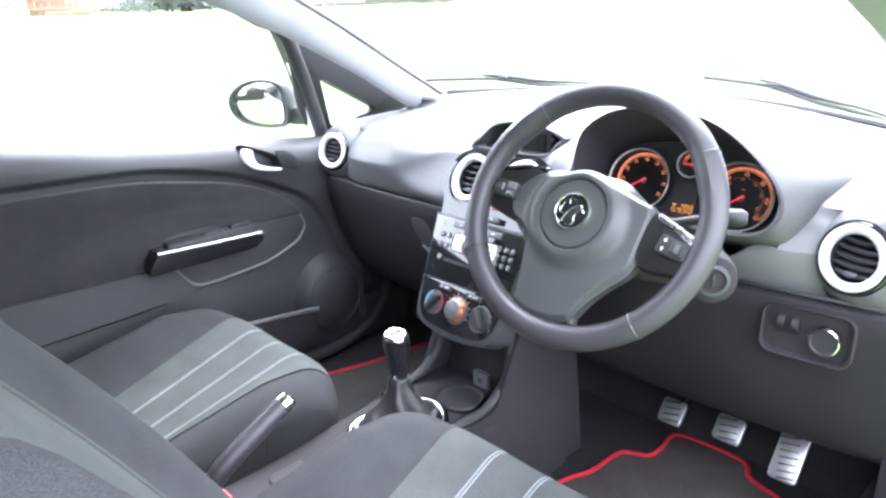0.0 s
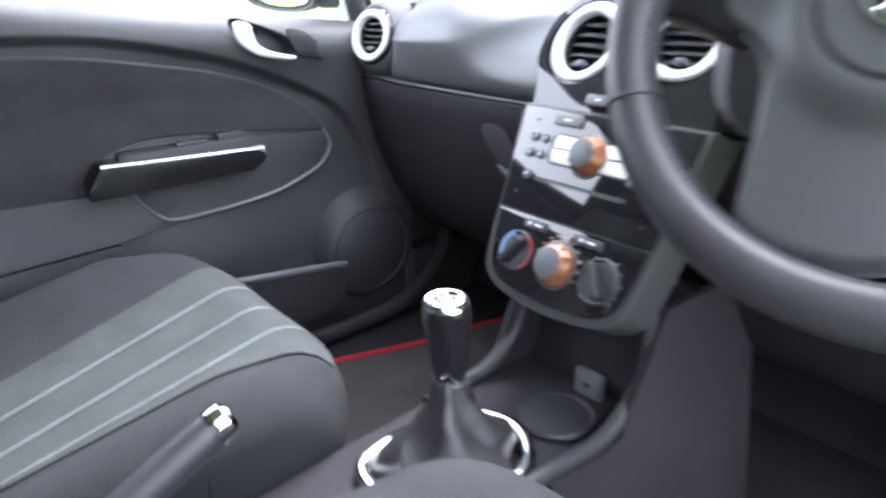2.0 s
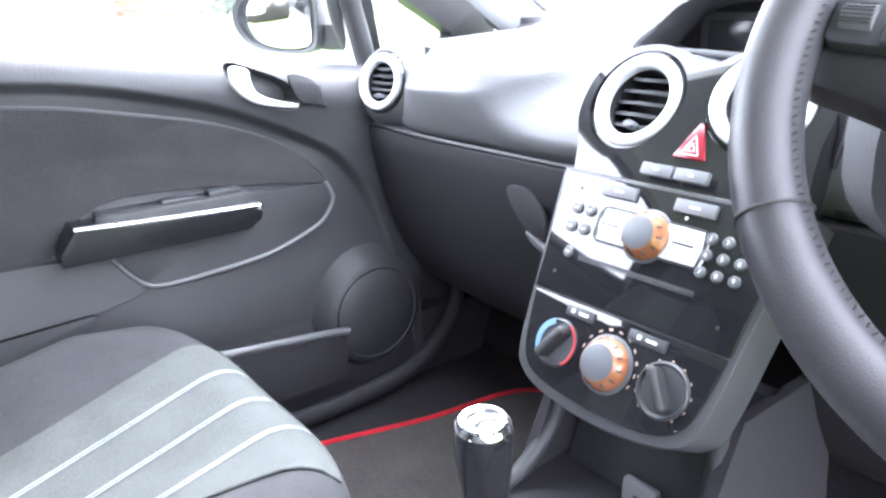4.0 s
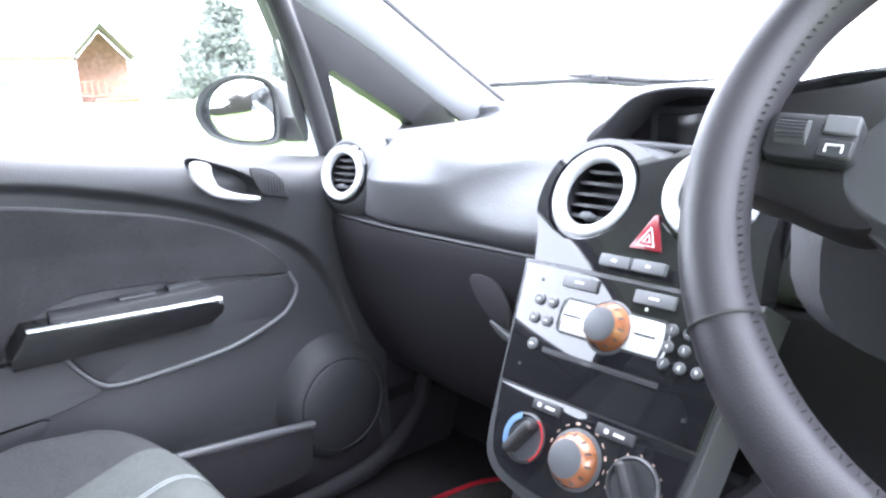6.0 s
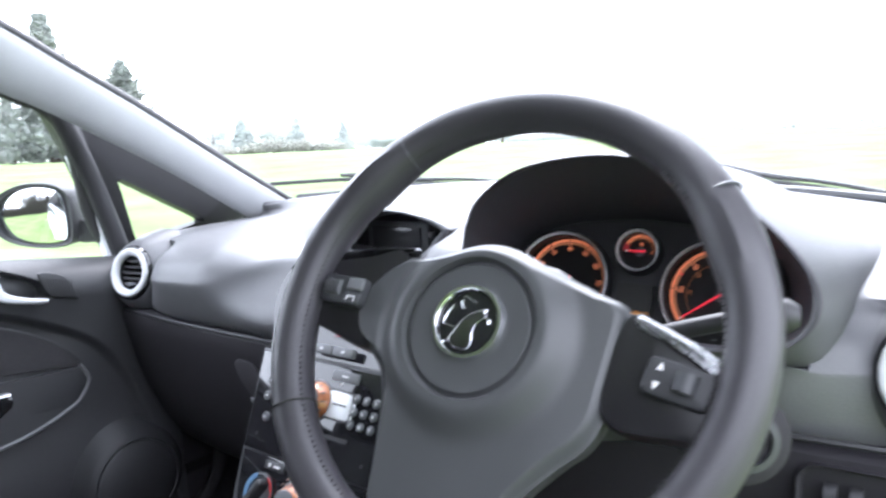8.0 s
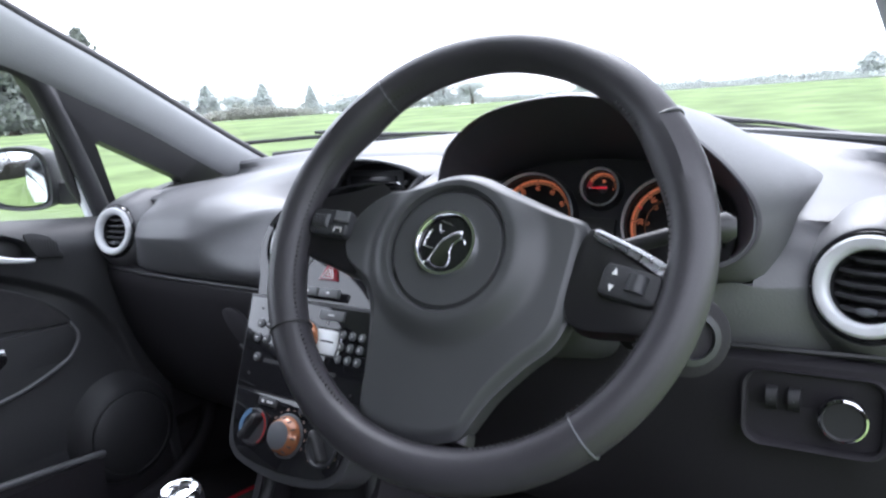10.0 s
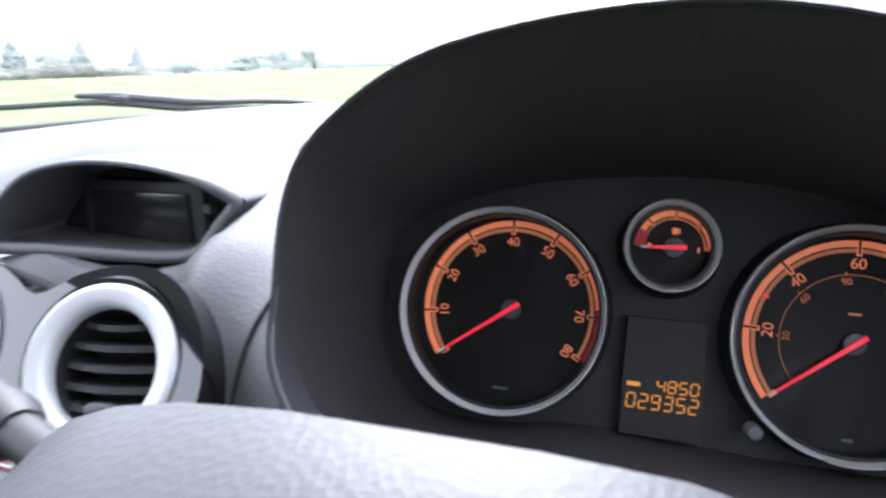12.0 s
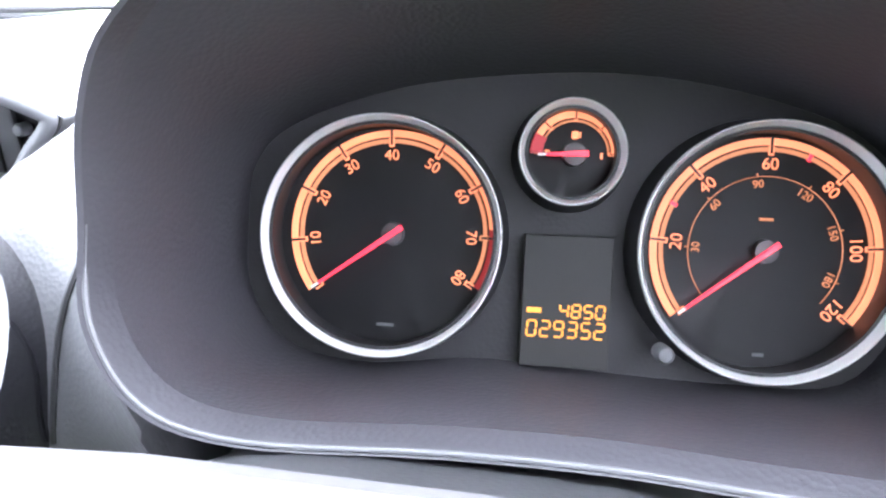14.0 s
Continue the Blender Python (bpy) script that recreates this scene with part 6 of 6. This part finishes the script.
# ---- gear lever ----
gear = thing("gear_lever", "short gear lever with chrome-topped knob and leather gaiter", "gear lever")
gx, gy = 0.019, -0.035
loop = path2([(-0.054, -0.078), (-0.067, -0.02), (-0.060, 0.045), (-0.02, 0.078), (0.02, 0.078), (0.060, 0.045), (0.067, -0.02), (0.054, -0.078), (0, -0.088)], 5, True)
bm = bmesh.new()
tube(bm, [(gx + 0.002 + x, gy + y, 0.490 + 0.04 * y) for x, y in loop], 0.0085, 12, loop=True, up=(0, 0, 1))
part("gaiter_ring", bm, CHROME, gear, "bright chrome ring round the gaiter")
bm = bmesh.new()
rows = []
for t, k, z in ((0, 0.90, 0.488), (1, 0.82, 0.500), (2, 0.72, 0.515), (3, 0.60, 0.522), (4, 0.42, 0.540), (5, 0.36, 0.552), (6, 0.24, 0.566), (7, 0.22, 0.580), (8, 0.16, 0.592)):
    rows.append([Vector((gx + 0.002 + x * k * (1 + 0.10 * math.sin(5 * math.atan2(y, x) + t)), gy + y * k * (1 + 0.10 * math.sin(5 * math.atan2(y, x) + t)), z + 0.004 * math.sin(4 * math.atan2(y, x) + 1.3 * t))) for x, y in loop])
faces_of(bm, rows)
part("gaiter", bm, material("gaiter_leather", (0.022, 0.021, 0.023), 0.38, grain=0.6, scale=380, vary=0.2), gear, "creased black leather gaiter", 180)
km = Matrix.Translation((gx, gy, 0.585)) @ pose(0, 0, 0, 4, 2, 0)
kn = part("gear_knob", lathe(bmesh.new(), [(0.0125, -0.01), (0.0155, 0.0), (0.0185, 0.020), (0.0220, 0.050), (0.0236, 0.068), (0.0232, 0.080), (0.0215, 0.087)], km, 36), GLOSS, gear, "black tapered gear knob")
part("knob_ring", lathe(bmesh.new(), [(0.0176, -0.006), (0.0185, 0.0), (0.0165, 0.003), (0.012, 0.003)], km, 28), BTN, kn)
part("knob_cap", lathe(bmesh.new(), [(0.0224, 0.082), (0.0218, 0.0865), (0.0185, 0.0905), (0.0165, 0.0900), (0.0160, 0.0885)], km, 40), CHROME, kn, "polished chrome knob top")
part("knob_plate", lathe(bmesh.new(), [(0.0162, 0.0884), (0.008, 0.0905), (0, 0.0910)], km, 36), CHROME, kn)
part("knob_shape", plate(bmesh.new(), path2([(-0.003, -0.009), (0.004, -0.010), (0.003, -0.002), (0.009, 0.006), (0.004, 0.008), (-0.004, 0.000)], 4, True), 0.0922, km, 0.0006, 1, back=0.088), GLOSS, kn, "plain dark curved shape")

# ---- handbrake ----
hb = thing("handbrake", "raised dark handbrake lever with bright button", "handbrake")
bm = bmesh.new()
tube(bm, spline([(0.018, -0.46, 0.500), (0.019, -0.40, 0.555), (0.020, -0.37, 0.580), (0.021, -0.31, 0.614), (0.022, -0.272, 0.634)], 5), [0.013 + 0.003 * min(1, i / 8) for i in range(21)], 16)
part("lever_grip", bm, LEATHER, hb)
bm = bmesh.new()
d = Vector((0.001, 0.038, 0.020)).normalized()
p0 = Vector((0.022, -0.274, 0.633))
tube(bm, [p0, p0 + d * 0.003, p0 + d * 0.016, p0 + d * 0.020], [0.015, 0.0165, 0.0150, 0.010], 18)
part("release_button", bm, CHROME, hb, "bright chrome release button")
bm = bmesh.new()
rows = [[Vector((0.018 + (0.030 - 0.012 * k) * math.cos(a), -0.45 + 0.02 * k + (0.075 - 0.045 * k) * math.sin(a), 0.470 + 0.07 * k)) for a in [2 * math.pi * j / 24 for j in range(24)]] for k in (0, 0.5, 1)]
faces_of(bm, rows)
part("lever_boot", bm, RUBBER, hb)

# ---- pedals ----
def pedal(x, y, z, w, h, label, arm):
    m = axes((x, y, z), (1, 0, 0), (0, 0.75, 1))
    p = thing("pedal", label, "pedal", "pedals", m)
    part("pedal_pad", plate(bmesh.new(), rounded(w, h, 0.009), 0.004, Matrix(), 0.002, back=-0.006), ALU, p, "brushed metal pad")
    n = max(3, int(h / 0.012))
    for k in range(n):
        part("rubber_stud", boxed((0, -h / 2 + h * (k + 0.5) / n, 0.0045), (w * 0.66, 0.0026, 0.0022), Matrix.Rotation(radians(12), 4, "Z"), 0.0008, 1), RUBBER, p)
    bm = bmesh.new()
    tube(bm, [(0, 0.0, -0.006), (0, 0.03, -0.03), (0, arm, -0.10)], 0.008, 8)
    part("pedal_arm", bm, BLACK, p)


pedal(0.299, 0.440, 0.421, 0.050, 0.050, "small metal-faced clutch pedal with rubber strips", 0.16)
pedal(0.416, 0.440, 0.433, 0.054, 0.050, "small metal-faced brake pedal with rubber strips", 0.16)
pedal(0.529, 0.440, 0.431, 0.050, 0.098, "tall metal-faced accelerator pedal with rubber strips", 0.14)

# ---- floor mats ----
def floor_mat(outline, label):
    m = thing("floor_mat", label, "floor mat", "floor mats")
    loop = path2(outline, 5, True)
    part("carpet_pad", plate(bmesh.new(), loop, 0.304, Matrix(), 0.003, back=0.292), MAT, m)
    bm = bmesh.new()
    tube(bm, [(x, y, 0.3040) for x, y in loop], 0.0050, 8, loop=True, up=(0, 0, 1))
    part("mat_edging", bm, RED, m, "red woven edging")


floor_mat([(0.17, -0.12), (0.165, 0.10), (0.185, 0.24), (0.206, 0.30), (0.212, 0.39), (0.235, 0.412), (0.262, 0.428), (0.266, 0.47), (0.262, 0.53), (0.31, 0.545), (0.40, 0.545), (0.425, 0.53), (0.438, 0.505), (0.47, 0.488), (0.511, 0.476), (0.563, 0.440), (0.60, 0.38), (0.61, 0.20), (0.61, -0.12)], "dark carpet mat with red edging in the driver footwell")
floor_mat([(-0.16, -0.12), (-0.165, 0.15), (-0.17, 0.42), (-0.24, 0.50), (-0.38, 0.52), (-0.46, 0.46), (-0.485, 0.30), (-0.51, 0.20), (-0.53, 0.13), (-0.56, 0.0), (-0.56, -0.12)], "dark carpet mat with red edging in the passenger footwell")

# ---- seats ----
def seat(xc, zf, yf, label, back_y, recline):
    """A front seat; xc its middle, zf the height of the front of its cushion, yf how far it reaches."""
    s = thing("front_seat", label, "seat", "front seats")
    half, L, R = 0.265, 0.50, 0.075

    def top(x, y):
        u = max(-1.0, min(1.0, (x - xc) / half))
        front = yf - 0.065 * abs(u) ** 4.5
        z = zf + 0.20 * (y - yf)
        z += (0.048 if u < 0 else 0.034) * math.exp(-((abs(u) - 0.80) / 0.20) ** 2) * min(1, max(0, (front - y) / 0.15)) - 0.006 * math.exp(-(u / 0.4) ** 2)
        for d in (front - y, half * (1 - abs(u))):
            if d < R:
                q = min(1, max(0, (R - d) / R))
                z -= (R if d == front - y else R * 0.38) * (1 - math.sqrt(max(0, 1 - q * q)))
        return z

    def skin(u, v):
        uu = 2 * u - 1
        uu = math.sin(uu * math.pi / 2) * 0.35 + uu * 0.65
        x = xc + half * uu
        front = yf - 0.065 * abs(uu) ** 4.5
        vv = 1 - (1 - v) ** 1.6
        y = (yf - L) + (front - yf + L) * vv
        return Vector((x, y, top(x, y)))
    bm = sheet(skin, 40, 40)
    edge = [e for e in bm.edges if e.is_boundary]
    r = bmesh.ops.extrude_edge_only(bm, edges=edge)
    for v in r["geom"]:
        if isinstance(v, bmesh.types.BMVert):
            v.co.z = zf - 0.19
            v.co.x = xc + (v.co.x - xc) * 0.97
            v.co.y -= 0.02 if v.co.y > yf - 0.2 else 0
    cu = part("seat_cushion", bm, SEATD, s, "dark cloth cushion with side bolsters", 60)

    def patch(x0, x1, lift, lean=(0.0, 0.0)):
        def f(u, v):
            ya = (yf - L + 0.02)
            x = x0 + (x1 - x0) * u
            uu = (x - xc) / half
            yb = (yf - 0.065 * abs(uu) ** 4.5) - 0.012
            y = ya + (yb - ya) * v
            x = x + (lean[0] * (1 - u) + lean[1] * u) * (1 - v)
            return Vector((x, y, top(x, y) + lift))
        return f
    wide = (0.088, -0.065)
    part("cushion_panel", sheet(patch(xc - 0.146, xc + 0.202, 0.0022, wide), 24, 40), SEATL, s, "mid grey cloth centre panel")
    for dx, slant in ((-0.059, 0.080), (0.025, 0.068), (0.108, 0.036)):
        for e in (-0.0042, 0.0010):
            part("pale_stripe", sheet(patch(xc + dx + e, xc + dx + e + 0.0032, 0.0034, (slant, slant)), 2, 40), STITCH, s, "pale woven stripe")
    bm = bmesh.new()
    g = patch(xc - 0.146, xc + 0.202, 0.0026, wide)
    tube(bm, [g(1, i / 24) for i in range(25)] + [g(1 - i / 12, 1.0) for i in range(1, 13)], 0.0016, 6)
    part("piping", bm, SEATL, s)

    # backrest
    bh = 0.62
    ax = Vector((0, -math.sin(recline), math.cos(recline)))
    nx = Vector((0, math.cos(recline), math.sin(recline)))
    foot = Vector((xc, back_y, zf - 0.115))

    def bfront(u, h):
        wid = half * (1.0 - 0.22 * max(0, (h / bh - 0.45) / 0.55) ** 2)
        d = 0.055 * math.exp(-((abs(u) - 0.82) / 0.20) ** 2) * (1 - 0.5 * h / bh)
        lum = 0.018 * math.sin(math.pi * min(1, h / bh))
        q = max(0, (abs(u) - 0.80) / 0.20)
        d -= 0.10 * (1 - math.sqrt(max(0, 1 - min(1, q) ** 2)))
        t = max(0, (h / bh - 0.90) / 0.10)
        d -= 0.06 * (1 - math.sqrt(max(0, 1 - min(1, t) ** 2)))
        return foot + Vector((u * wid, 0, 0)) + ax * h + nx * (d + lum)
    part("backrest", sheet(lambda u, v: bfront(2 * u - 1, bh * v), 36, 30, 0.09, -nx), SEATD, s, "dark cloth backrest with side bolsters", 60)
    part("backrest_panel", sheet(lambda u, v: bfront(-0.36 + 0.72 * u, 0.02 + (bh - 0.06) * v) + nx * 0.0025, 20, 30), SEATL, s, "mid grey cloth backrest panel")
    for e in (-0.36, 0.36):
        bm = bmesh.new()
        tube(bm, [bfront(e, 0.02 + (bh - 0.06) * i / 24) + nx * 0.003 for i in range(25)], 0.003, 6)
        part("piping", bm, SEATL, s, "grey stitched piping")
    bm = bmesh.new()
    c = foot + ax * (bh + 0.11) + nx * 0.01
    box(bm, (0, 0, 0), (0.25, 0.10, 0.17), Matrix.Translation(c) @ Matrix.Rotation(recline, 4, "X"), 0.045, 4)
    hr = part("headrest", bm, SEATD, s)
    return s


seat(-0.348, 0.575, -0.045, "dark cloth passenger seat with grey striped centre", -0.50, radians(20))
seat(0.372, 0.625, -0.062, "dark cloth driver seat with grey striped centre", -0.430, radians(30))

# ---- seat belt buckle ----
bk = thing("seat_belt_buckle", "black belt buckle with red release beside the console", "buckle")
part("buckle_body", boxed((0.116, -0.435, 0.555), (0.030, 0.032, 0.09), bevel=0.008), BLACK, bk)
part("release", boxed((0.116, -0.430, 0.602), (0.026, 0.026, 0.008), bevel=0.003), REDP, bk, "bright red release button")
